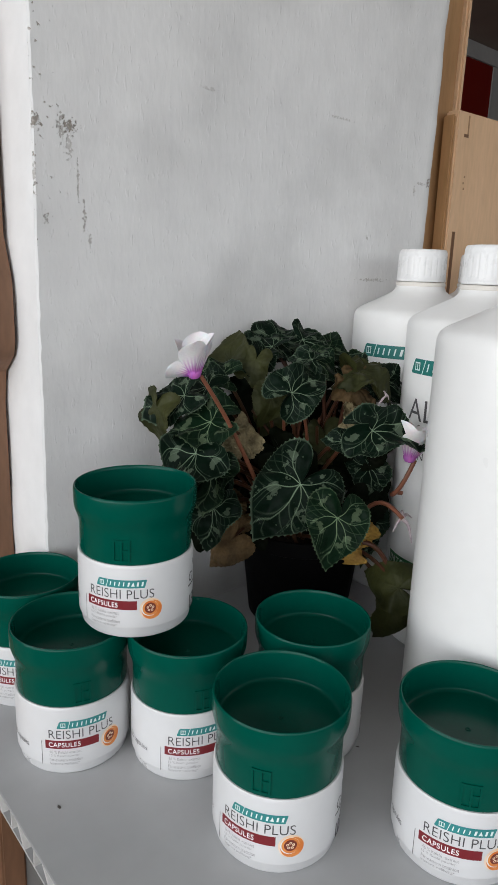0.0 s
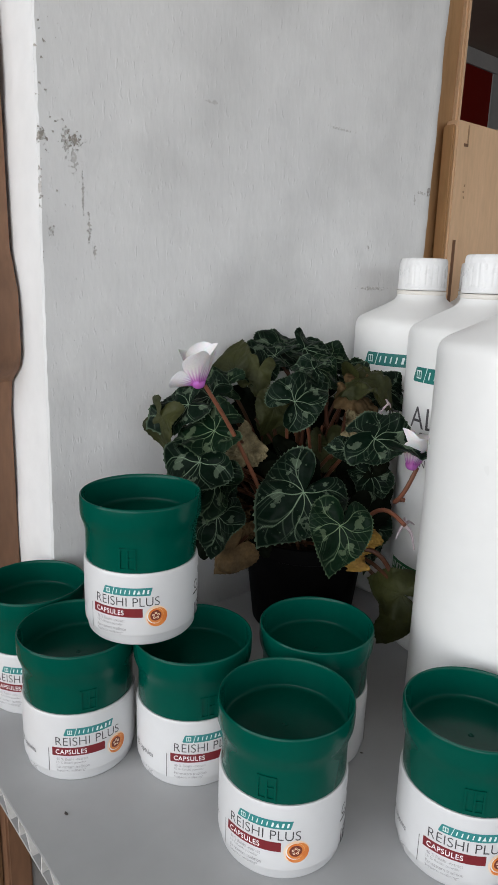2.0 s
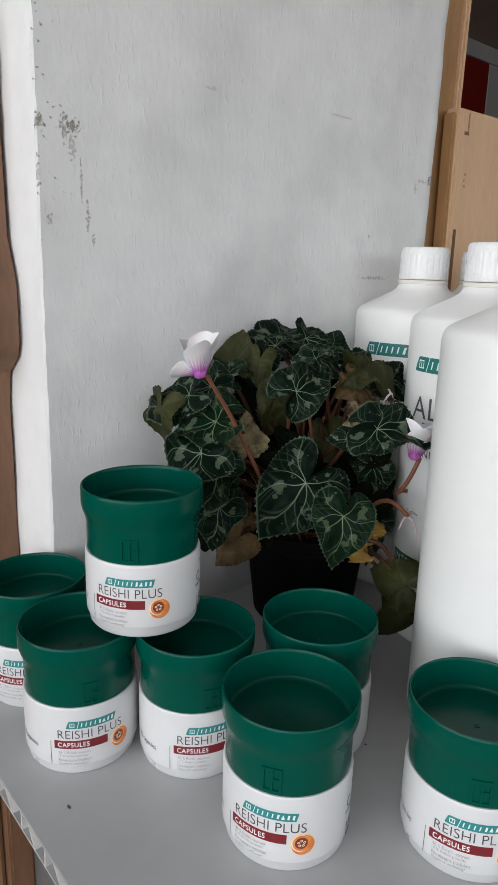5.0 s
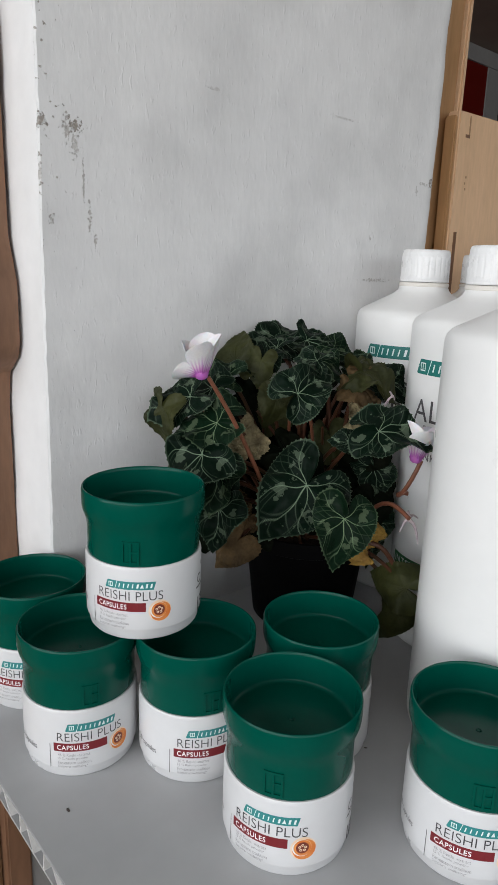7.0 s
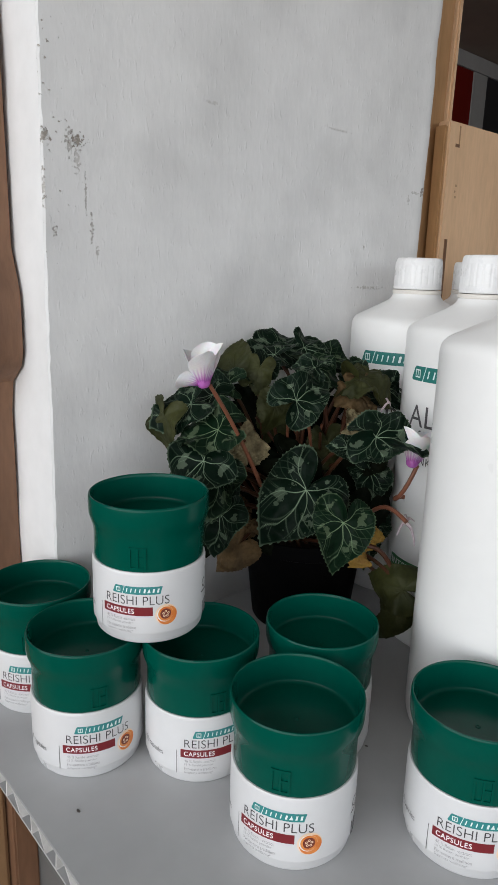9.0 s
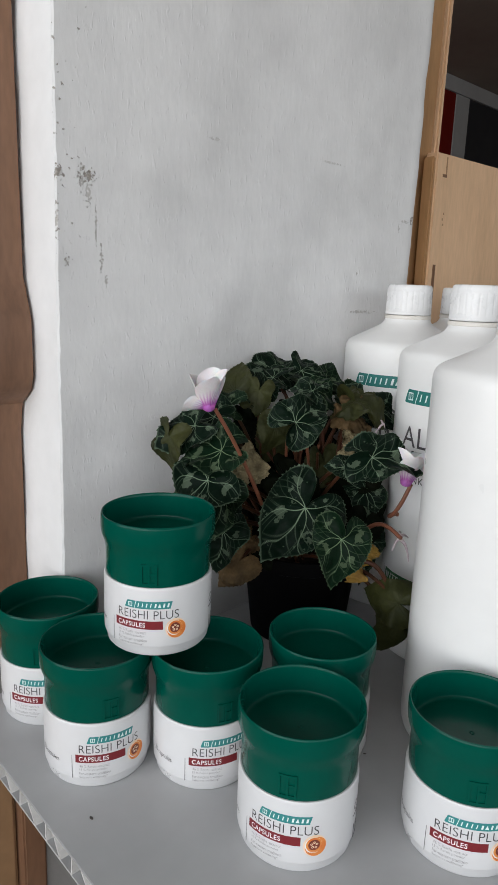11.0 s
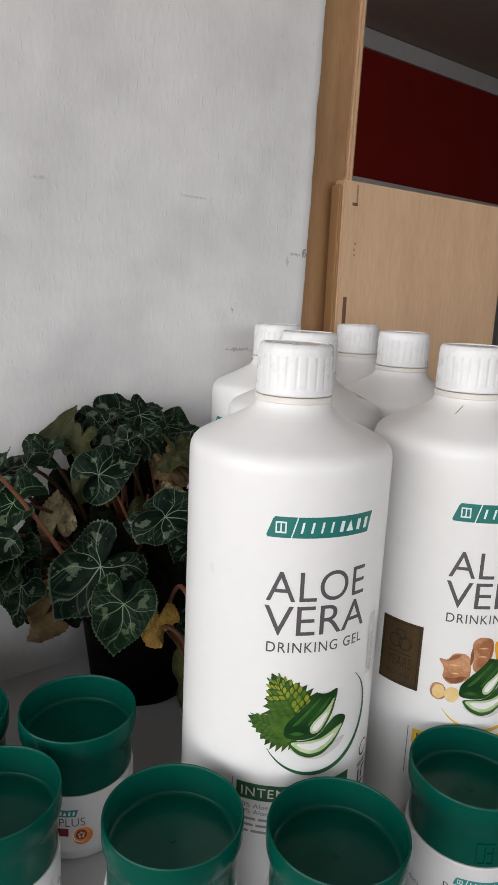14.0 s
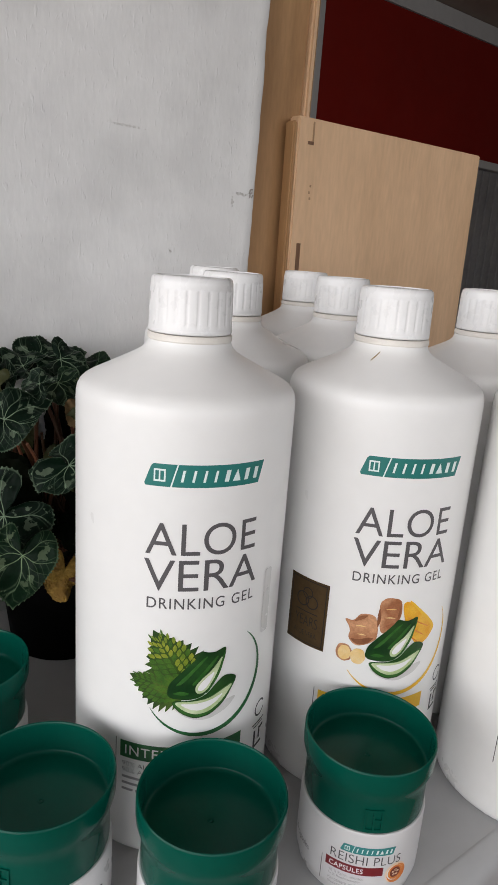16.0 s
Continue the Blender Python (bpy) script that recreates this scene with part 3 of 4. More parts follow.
def brown_post():
    ob = thing("wooden_post", "brown wooden post with stepped blocks against the pier", "post", (-0.034, 0.0, SILL))
    bm = bmesh.new()
    side = [(0.047, 0.0), (0.047, 0.140), (0.043, 0.158), (0.030, 0.168), (0.027, 0.176), (0.027, 0.208), (0.031, 0.219), (0.036, 0.232), (0.038, 0.42), (0.085, 0.42), (0.085, 0.0)]
    ends = [[bm.verts.new((x, y, z)) for y, z in side] for x in (0.0, 0.0315)]
    bm.faces.new(ends[0])
    bm.faces.new(ends[1][::-1])
    for k in range(len(side)):
        n = (k + 1) % len(side)
        bm.faces.new((ends[0][k], ends[1][k], ends[1][n], ends[0][n]))
    bmesh.ops.recalc_face_normals(bm, faces=bm.faces[:])
    part("upright", bm, BROWN_WOOD, ob)
    part("cap_block", box(0.0, 0.0322, 0.040, 0.085, 0.4205, 0.60, 0.004), PALE_TRIM, ob, "pale upper block")
    return ob


brown_post()


def box_below():
    ob = thing("wooden_box", "brown wooden box standing below the window board", "box", (0.0, 0.0, 0))
    part("side", box(-0.0525, -0.0405, -0.052, 0.10, 0.0, SILL - 0.0125, 0.001), BROWN_WOOD, ob)
    part("front", box(-0.30, -0.0530, -0.045, 0.10, 0.0, SILL - 0.0125, 0.002), CARD, ob, "tan front board")
    return ob


box_below()


# ---- capsule jars ----
JAR_R = 0.0257


def print_on(ob, name, bm, mat, radius, lift=0.00012, label="", step=0.003):
    return part(name, wrap(bm, radius, lift, step), mat, ob, label, smooth=False)


MM = 0.001


def mm(points):
    return [(x * MM, y * MM) for x, y in points]


def rounded(points, times=2):
    """The same outline with its corners cut twice, so that it reads as a soft shape."""
    for _ in range(times):
        cut = []
        for (ax, ay), (bx, by) in zip(points, points[1:] + points[:1]):
            cut += [(ax * 0.8 + bx * 0.2, ay * 0.8 + by * 0.2), (ax * 0.2 + bx * 0.8, ay * 0.2 + by * 0.8)]
        points = cut
    return points


def rounded_v(points):
    return [Vector(p) for p in rounded([(p.x, p.y) for p in points], 1)]


def wordmark(ob, name, x0, x1, z0, z1, radius, ground):
    """A slanted teal panel with a pale divider and plain pale strokes."""
    h, lean = z1 - z0, (z1 - z0) * 0.28
    w = x1 - x0
    corners = [(x0 + w * 0.012, z0), (x1 - lean, z0), (x1, z1), (x0 + lean + w * 0.02, z1), (x0 + lean, z1 - h * 0.12), (x0, z0 + h * 0.10)]
    panel = print_on(ob, name, outline(corners), ground, radius, 0.00012, "teal slanted printed panel")
    a = x0 + w * 0.205
    strokes = [(a, z0, a + w * 0.012, z1, lean)]
    strokes += [(x0 + w * 0.075, z0 + h * 0.22, x0 + w * 0.088, z0 + h * 0.78), (x0 + w * 0.155, z0 + h * 0.22, x0 + w * 0.168, z0 + h * 0.78), (x0 + w * 0.088, z0 + h * 0.22, x0 + w * 0.155, z0 + h * 0.30), (x0 + w * 0.088, z0 + h * 0.70, x0 + w * 0.155, z0 + h * 0.78), (x0 + w * 0.115, z0 + h * 0.30, x0 + w * 0.127, z0 + h * 0.70)]
    for k, fat in enumerate((0.020, 0.020, 0.020, 0.020, 0.036, 0.0, 0.036, 0.036)):
        s, e = x0 + w * (0.285 + 0.086 * k), w * fat
        if not fat:
            print_on(panel, "stroke", outline([(s - w * 0.018, z0 + h * 0.24), (s + w * 0.052, z0 + h * 0.24), (s + w * 0.026, z0 + h * 0.78)]), PALE, radius, 0.0002)
            continue
        strokes.append((s, z0 + h * 0.24, s + e, z0 + h * 0.76, lean * 0.35))
    for stroke in strokes:
        print_on(panel, "stroke", bars([stroke]), PALE, radius, 0.0002)
    return panel


def capsule_jar():
    ob = thing("capsule_jar", "white plastic capsule jar with a deep green cap, on the board", "jar", group="capsule jars")
    body = [(0.0, 0.0012), (0.020, 0.0010), (0.0225, 0.0), (0.0235, 0.0003), (0.0243, 0.0013), (0.0247, 0.0046), (0.0252, 0.0052), (0.0256, 0.0062), (0.02572, 0.012), (0.02572, 0.0325), (0.0255, 0.0337), (0.0252, 0.0342), (0.0246, 0.0342)]
    part("body", lathe(body, 96), WHITE_JAR, ob, "white plastic body")
    cap = [(0.0244, 0.0338), (0.02475, 0.0350), (0.02475, 0.0455), (0.0249, 0.0475), (0.0254, 0.0500), (0.0262, 0.0522), (0.0267, 0.0540), (0.0269, 0.0560), (0.0269, 0.0618), (0.02675, 0.0626), (0.0264, 0.0630), (0.0260, 0.0629), (0.0257, 0.0624), (0.02555, 0.0612), (0.02510, 0.0520), (0.0249, 0.0509), (0.0245, 0.0502), (0.0238, 0.04985), (0.0228, 0.04975), (0.0, 0.0496)]
    top = part("cap", lathe(cap, 112), GREEN_CAP, ob, "deep green cup-shaped cap")
    part("mould_mark", lathe([(0.0, 0.0497), (0.0004, 0.0497), (0.0007, 0.04995), (0.0010, 0.0499), (0.0012, 0.0496)], 16), GREEN_CAP, top)
    # raised monogram on the waist of the cap, as plain bars and a bow
    r = 0.0247
    mono = bars([tuple(v * MM for v in q) for q in ((-3.9, 35.6, -3.1, 45.4), (-3.1, 35.6, 3.4, 36.4), (2.6, 36.4, 3.4, 45.4), (-0.6, 36.4, 0.2, 44.6), (-3.1, 44.6, 2.6, 45.4), (0.2, 40.4, 2.6, 41.1))])
    mono = wrap(mono, r, 0.0, 0.002)
    ext = bmesh.ops.extrude_face_region(mono, geom=mono.faces[:])
    for v in [g for g in ext["geom"] if isinstance(g, bmesh.types.BMVert)]:
        q = Vector((v.co.x, v.co.y, 0)).normalized()
        v.co += q * 0.00055
    bmesh.ops.recalc_face_normals(mono, faces=mono.faces[:])
    part("raised_mark", mono, GREEN_CAP, top, "raised plain monogram", smooth=False)
    R = JAR_R
    wordmark(ob, "brand_panel", -11.6 * MM, 10.6 * MM, 24.4 * MM, 28.0 * MM, R, JAR_TEAL)
    print_on(ob, "title", lettering("REISHI PLUS", -15.3 * MM, 19.5 * MM, 28.9 * MM, 4.1 * MM, 1.02), INK, R)
    band = print_on(ob, "band", bars([(-17.0 * MM, 14.4 * MM, 6.3 * MM, 18.5 * MM)]), MAROON, R, label="maroon printed band")
    print_on(band, "band_words", lettering("CAPSULES", -15.4 * MM, 15.3 * MM, 13.6 * MM, 2.3 * MM, 1.12, 0.012), PRINT_WHITE, R, 0.0002)
    for k, words in enumerate(("46 % Reishi -extract", "15 % Reishi powder", "Far-eastern tradition", "Supports wellbeing*")):
        print_on(ob, "small_print", lettering(words, -15.2 * MM, (12.0 - 1.95 * k) * MM, (13.8, 13.0, 14.2, 12.8)[k] * MM, 1.45 * MM), SMALL_INK, R)
    print_on(ob, "rule", bars([(-18.9 * MM, 5.8 * MM, -18.65 * MM, 17.6 * MM)]), GREY_INK, R)
    print_on(ob, "count_words", lettering("/ 30 capsules", -41.5 * MM, 11.6 * MM, 15.4 * MM, 3.4 * MM, 0.9), GREY_INK, R)
    badge = print_on(ob, "badge", ring_shape(12.2 * MM, 14.5 * MM, 4.9 * MM, 0, 40), PEACH, R, label="round orange printed badge")
    print_on(badge, "badge_shade", swoosh(12.2 * MM, 14.5 * MM, 3.9 * MM, 3.9 * MM, -175, 80, 1.9 * MM), ORANGE, R, 0.00018)
    print_on(badge, "badge_ring", ring_shape(11.9 * MM, 14.9 * MM, 3.3 * MM, 2.4 * MM, 36), ORANGE, R, 0.00021)
    print_on(badge, "badge_gleam", swoosh(11.9 * MM, 14.9 * MM, 3.6 * MM, 3.6 * MM, 95, 300, 0.35 * MM), PRINT_WHITE, R, 0.00026)
    print_on(badge, "badge_core", ring_shape(11.9 * MM, 14.9 * MM, 2.45 * MM, 0, 24), RUST, R, 0.00024)
    for k in range(5):
        a = radians(90 + 72 * k)
        print_on(badge, "badge_star", ring_shape((11.9 + 1.15 * math.cos(a)) * MM, (14.9 + 1.15 * math.sin(a)) * MM, 0.55 * MM, 0.25 * MM, 10), PEACH, R, 0.0003)
    print_on(ob, "seal_ring", ring_shape(36.8 * MM, 21.4 * MM, 2.3 * MM, 1.7 * MM, 28, 40, 350), INK, R)
    print_on(ob, "seal_words", bars([(33.5 * MM, 17.2 * MM, 41.5 * MM, 18.0 * MM), (44 * MM, 8.0 * MM, 50 * MM, 8.6 * MM), (44 * MM, 9.6 * MM, 51 * MM, 10.2 * MM), (44 * MM, 11.2 * MM, 50 * MM, 11.8 * MM)]), INK, R)
    print_on(ob, "seal_mark", bars([tuple(v * MM for v in q) for q in ((35.0, 6.2, 35.9, 12.6), (35.9, 6.2, 41.4, 7.0), (37.4, 7.0, 38.3, 12.6), (38.3, 11.8, 41.4, 12.6), (40.5, 7.0, 41.4, 11.8), (38.3, 9.2, 40.5, 9.9))]), INK, R)
    return ob


JAR_H = 0.063
jar = capsule_jar()
PLACES = (("F", 0.0188, -0.1731, 0.0, -147.0), ("B", -0.0227, -0.0768, 0.0, -105.2), ("C", 0.0169, -0.1124, 0.0, -108.4), ("D", 0.0683, -0.1403, 0.0, -137.0), ("R", 0.0720, -0.2219, 0.0, -142.0), ("G", 0.1191, -0.2627, 0.0, -138.0), ("E", 0.1923, -0.2702, 0.0, -128.0), ("A", -0.0205, -0.0205, 0.0, -126.0), ("T", 0.0041, -0.0891, JAR_H + 0.0002, -133.8))
for key, x, y, z, facing in PLACES:
    m = pose(x, y, SILL + z, 0, 0, facing + 90)
    if key == "F":
        jar.matrix_world = m
        one = jar
    else:
        one = copy_thing(jar, m)
    if key == "T":
        one["label"] = "white capsule jar with green cap, stacked on two other jars"


# ---- aloe bottles ----
BOT_R = 0.044


def lid_flute(k, z):
    if not 0.2185 < z < 0.2315:
        return 0.0
    return -0.00048 if k % 8 == 0 else -0.00006 if k % 8 in (1, 7) else 0.0


def plain_bottle(at, facing, label):
    ob = thing("drink_bottle", label, "bottle", at, facing + 90, "white drink bottles")
    shell = [(0.0, 0.003), (0.036, 0.002), (0.0395, 0.0), (0.0415, 0.0004), (0.0430, 0.0018), (0.0437, 0.0042), (0.0440, 0.0080), (0.0440, 0.1885), (0.04388, 0.1908), (0.0434, 0.1929), (0.0425, 0.1946), (0.0411, 0.1960), (0.0390, 0.1973), (0.0300, 0.2018), (0.0222, 0.2058), (0.0190, 0.2077), (0.0174, 0.2093), (0.0166, 0.2110), (0.0163, 0.2122)]
    part("body", lathe(shell, 112), WHITE_BOTTLE, ob, "white plastic body")
    part("neck_ring", lathe([(0.0150, 0.2118), (0.0164, 0.2119), (0.0168, 0.2124), (0.0168, 0.2140), (0.0164, 0.2146), (0.0150, 0.2147)], 64), LID_RING, ob, "cream tamper ring")
    lid = [(0.0150, 0.2149), (0.0162, 0.2150), (0.0165, 0.2154), (0.0165, 0.2167), (0.0164, 0.2169), (0.01638, 0.2184), (0.01637, 0.2195), (0.0162, 0.2308), (0.0162, 0.2317), (0.0161, 0.2319), (0.0160, 0.2340), (0.0156, 0.2355), (0.0148, 0.2362), (0.0136, 0.2363), (0.0134, 0.2358), (0.0, 0.2357)]
    part("lid", lathe(lid, 192, lid_flute), WHITE_LID, ob, "ribbed white screw lid", angle=50)
    return ob


def bottle_text(ob, dz):
    R = BOT_R
    wordmark(ob, "brand_panel", -21.6 * MM, 24.4 * MM, (165.0 + dz) * MM, (173.4 + dz) * MM, R, TEAL)
    print_on(ob, "title", lettering("ALOE", -20.4 * MM, (138.6 + dz) * MM, 43.3 * MM, 12.6 * MM, 1.02, -0.002), GREY_INK, R)
    print_on(ob, "title", lettering("VERA", -20.8 * MM, (124.2 + dz) * MM, 45.4 * MM, 12.6 * MM, 0.98, -0.002), GREY_INK, R)
    print_on(ob, "subtitle", lettering("DRINKING GEL", -19.3 * MM, (116.8 + dz) * MM, 43.2 * MM, 4.5 * MM, 1.14, 0.003), GREY_INK, R)


def serrated(ax, ay, bx, by, wide, teeth, skew=0.0):
    """A toothed leaf outline from (ax, ay) to its tip (bx, by)."""
    a, b = Vector((ax, ay)), Vector((bx, by))
    d = b - a
    s = Vector((-d.y, d.x)).normalized()
    left, right = [], []
    for k in range(teeth + 1):
        for u, g in ((k / teeth, 1.0), (min(1, (k + 0.85) / teeth), 1.42)):
            w = wide * max(0.0, math.sin(math.pi * min(1, 0.20 + 0.80 * u) ** 0.9)) ** 1.1
            p = a + d * u
            left.append(p + s * w * g * (1 + skew) / 2)
            right.append(p - s * w * g * (1 - skew) / 2)
    pts = left[:-1] + [b] + right[:-1][::-1]
    return [(p.x, p.y) for p in pts]


def aloe_art(ob, dx, dz):
    """Cut aloe: an upright wedge and a lying slice."""
    R = BOT_R

    def at(points):
        return mm(rounded([(x + dx, z + dz) for x, z in points]))

    print_on(ob, "printed_shade", outline(at([(-9.0, 74.5), (-2.0, 68.6), (6.0, 66.8), (15.0, 70.0), (19.5, 75.0), (12.0, 74.0), (2.0, 72.0)])), PRINT_SHADOW, R, 0.00014)
    wedge = print_on(ob, "aloe_wedge", outline(at([(-9.8, 84.5), (-6.0, 89.0), (0.5, 95.5), (2.6, 98.6), (5.5, 97.6), (8.0, 97.4), (12.6, 99.3), (12.4, 95.0), (10.5, 88.0), (6.5, 81.5), (3.6, 78.2), (-2.0, 77.2), (-10.4, 78.6)])), ALOE_SKIN, R, 0.00034, "printed dark green aloe wedge")
    for strip in ([(-7.6, 83.6), (-3.0, 88.6), (3.4, 95.4), (5.6, 96.4), (1.0, 91.0), (-4.4, 84.6)], [(-1.0, 84.0), (3.6, 89.6), (9.0, 96.0), (9.6, 95.0), (4.6, 88.4), (0.6, 83.6)], [(-8.6, 80.4), (-4.0, 79.4), (-1.0, 80.2), (-5.0, 81.6)]):
        print_on(wedge, "wedge_sheen", outline(at(strip)), ALOE_SHEEN, R, 0.00041)
    print_on(wedge, "wedge_flesh", outline(at([(11.6, 96.0), (9.8, 88.6), (6.5, 82.4), (3.8, 79.8), (1.2, 80.0), (0.4, 82.6), (2.4, 85.8), (7.0, 89.6)])), ALOE_FLESH, R, 0.00048)
    print_on(wedge, "wedge_gleam", outline(at([(8.6, 89.6), (6.0, 83.6), (3.6, 81.0), (1.8, 81.2), (1.6, 82.8), (3.6, 85.6)])), PRINT_WHITE, R, 0.00055)
    print_on(wedge, "wedge_edge", outline(at([(12.5, 98.6), (11.5, 96.2), (9.2, 88.0), (4.2, 79.0), (6.5, 81.0), (10.6, 88.0)])), ALOE_SHEEN, R, 0.00062)
    lying = print_on(ob, "aloe_slice", outline(at([(-9.2, 77.2), (-5.0, 71.4), (1.0, 68.4), (7.0, 69.2), (13.0, 73.6), (18.6, 83.2), (16.5, 85.4), (12.5, 86.2), (9.5, 83.8), (5.0, 78.8), (0.0, 77.0)])), ALOE_SKIN, R, 0.0004, "printed aloe slice")
    print_on(lying, "slice_rim", outline(at([(-8.8, 77.0), (-4.6, 71.8), (1.0, 69.0), (6.8, 69.8), (12.8, 74.2), (18.0, 82.8), (12.0, 80.4), (6.0, 77.2), (0.0, 76.8)])), ALOE_SHEEN, R, 0.00047)
    print_on(lying, "slice_flesh", outline(at([(-8.0, 76.8), (-3.6, 72.6), (1.2, 70.4), (6.6, 71.0), (12.2, 75.0), (17.0, 81.8), (12.0, 79.8), (6.0, 77.0), (0.0, 76.6)])), ALOE_FLESH, R, 0.00054)
    print_on(lying, "slice_gleam", outline(at([(-5.6, 76.0), (-1.6, 73.2), (3.0, 72.0), (8.6, 74.2), (13.0, 78.6), (7.0, 76.2), (1.0, 75.4)])), PRINT_WHITE, R, 0.00061)


def label_foot(ob, colour, words, dz, lines):
    R = BOT_R
    band = print_on(ob, "band", bars([(-28.8 * MM, (47.6 + dz) * MM, 23.2 * MM, (55.4 + dz) * MM)]), colour, R, label="coloured printed band")
    print_on(band, "band_words", lettering(words, -26.6 * MM, (49.3 + dz) * MM, 26 * MM, 4.4 * MM, 1.15, 0.008), PRINT_WHITE if colour is LEAF_GREEN_PRINT else INK, R, 0.0002)
    print_on(ob, "rule", bars([(-31.0 * MM, (31 + dz) * MM, -30.65 * MM, (56 + dz) * MM)]), GREY_INK, R)
    for k in range(lines):
        z = (43.6 - 3.0 * k + dz) * MM
        if k < 2:
            print_on(ob, "small_print", lettering("90% Aloe Vera", -27.8 * MM, z, 21 * MM, 2.1 * MM), GREY_INK, R)
        else:
            x, run = -27.8, []
            for w in ((5, 8, 4, 6), (4, 7, 9), (8, 6, 7), (7, 9, 3))[k % 4]:
                run.append((x * MM, z, (x + w) * MM, z + 1.2 * MM))
                x += w + 1.2
            print_on(ob, "small_print", bars(run), SMALL_INK, R)
    print_on(ob, "seal_ring", ring_shape(36.0 * MM, (59.5 + dz) * MM, 4.0 * MM, 3.2 * MM, 30, 30, 340), INK, R)
    print_on(ob, "seal_words", bars([(31 * MM, (52.0 + dz) * MM, 41 * MM, (52.7 + dz) * MM), (32 * MM, (50.6 + dz) * MM, 40 * MM, (51.2 + dz) * MM)]), INK, R)
    print_on(ob, "seal_mark", bars([(32.5 * MM, (40 + dz) * MM, 34 * MM, (49 + dz) * MM), (32.5 * MM, (40 + dz) * MM, 40 * MM, (41.4 + dz) * MM), (36.5 * MM, (43 + dz) * MM, 38 * MM, (49 + dz) * MM), (36.5 * MM, (47.6 + dz) * MM, 41 * MM, (49 + dz) * MM)]), INK, R)


def nettle_bottle(at, facing):
    ob = plain_bottle(at, facing, "white drink bottle with a teal panel and nettle picture")
    R = BOT_R
    bottle_text(ob, 0)
    for name, spec in (("nettle_leaf", (-2.0, 83.0, -16.4, 107.6, 18.0, 10, 0.0)), ("nettle_leaf", (-3.5, 81.6, -25.4, 87.0, 13.5, 9, 0.25))):
        ax, ay, bx, by, wide, teeth, skew = spec
        leaf = print_on(ob, name, outline([(x * MM, y * MM) for x, y in serrated(ax, ay, bx, by, wide, teeth, skew)]), NETTLE_PRINT if teeth == 10 else NETTLE_DARK, R, 0.00016 if teeth == 10 else 0.00018, "printed toothed nettle leaf")
        d = Vector((bx - ax, by - ay))
        v = Vector((-d.y, d.x)).normalized()
        base = Vector((ax, ay))
        for k in range(teeth):
            t = 0.06 + 0.86 * k / teeth
            for side in (1, -1):
                for row in range(3):
                    reach = wide * 0.5 * (1 + side * skew) * math.sin(math.pi * min(1, 0.24 + 0.76 * t)) ** 1.15
                    lo, hi = reach * (0.05 + 0.31 * row), reach * (0.31 + 0.31 * row)
                    p, q = base + d * (t + 0.035 * row) + v * side * lo, base + d * (t + 0.035 * (row + 1)) + v * side * hi
                    step = d * (0.35 / teeth)
                    cell = [p - step, (p + q) / 2 - step * 1.15, q - step * 0.7, q + step * 0.9, (p + q) / 2 + step * 1.1, p + step * 0.7]
                    bright = teeth == 10 and (side < 0 or k > 5) and (2 * k + row) % 5 > 0
                    print_on(leaf, "leaf_cell", outline([(c.x * MM, c.y * MM) for c in rounded_v(cell)]), NETTLE_LIGHT if bright else NETTLE_MID, R, 0.00024)
    aloe_art(ob, 0, 0)
    print_on(ob, "crescent", swoosh(5.5 * MM, 84.5 * MM, 25.2 * MM, 24.0 * MM, -152, 48, 2.0 * MM), LEAF_GREEN_PRINT, R, 0.00012, "green printed crescent line")
    label_foot(ob, LEAF_GREEN_PRINT, "INTENSE", 0, 5)
    print_on(ob, "clear_strip", outline(mm([(31.0, 98.5), (31.8, 97.7), (35.2, 97.7), (36.0, 98.5), (36.0, 125.5), (35.2, 126.3), (31.8, 126.3), (31.0, 125.5)])), STRIP, R, 0.0002, "faint grey upright strip")
    return ob


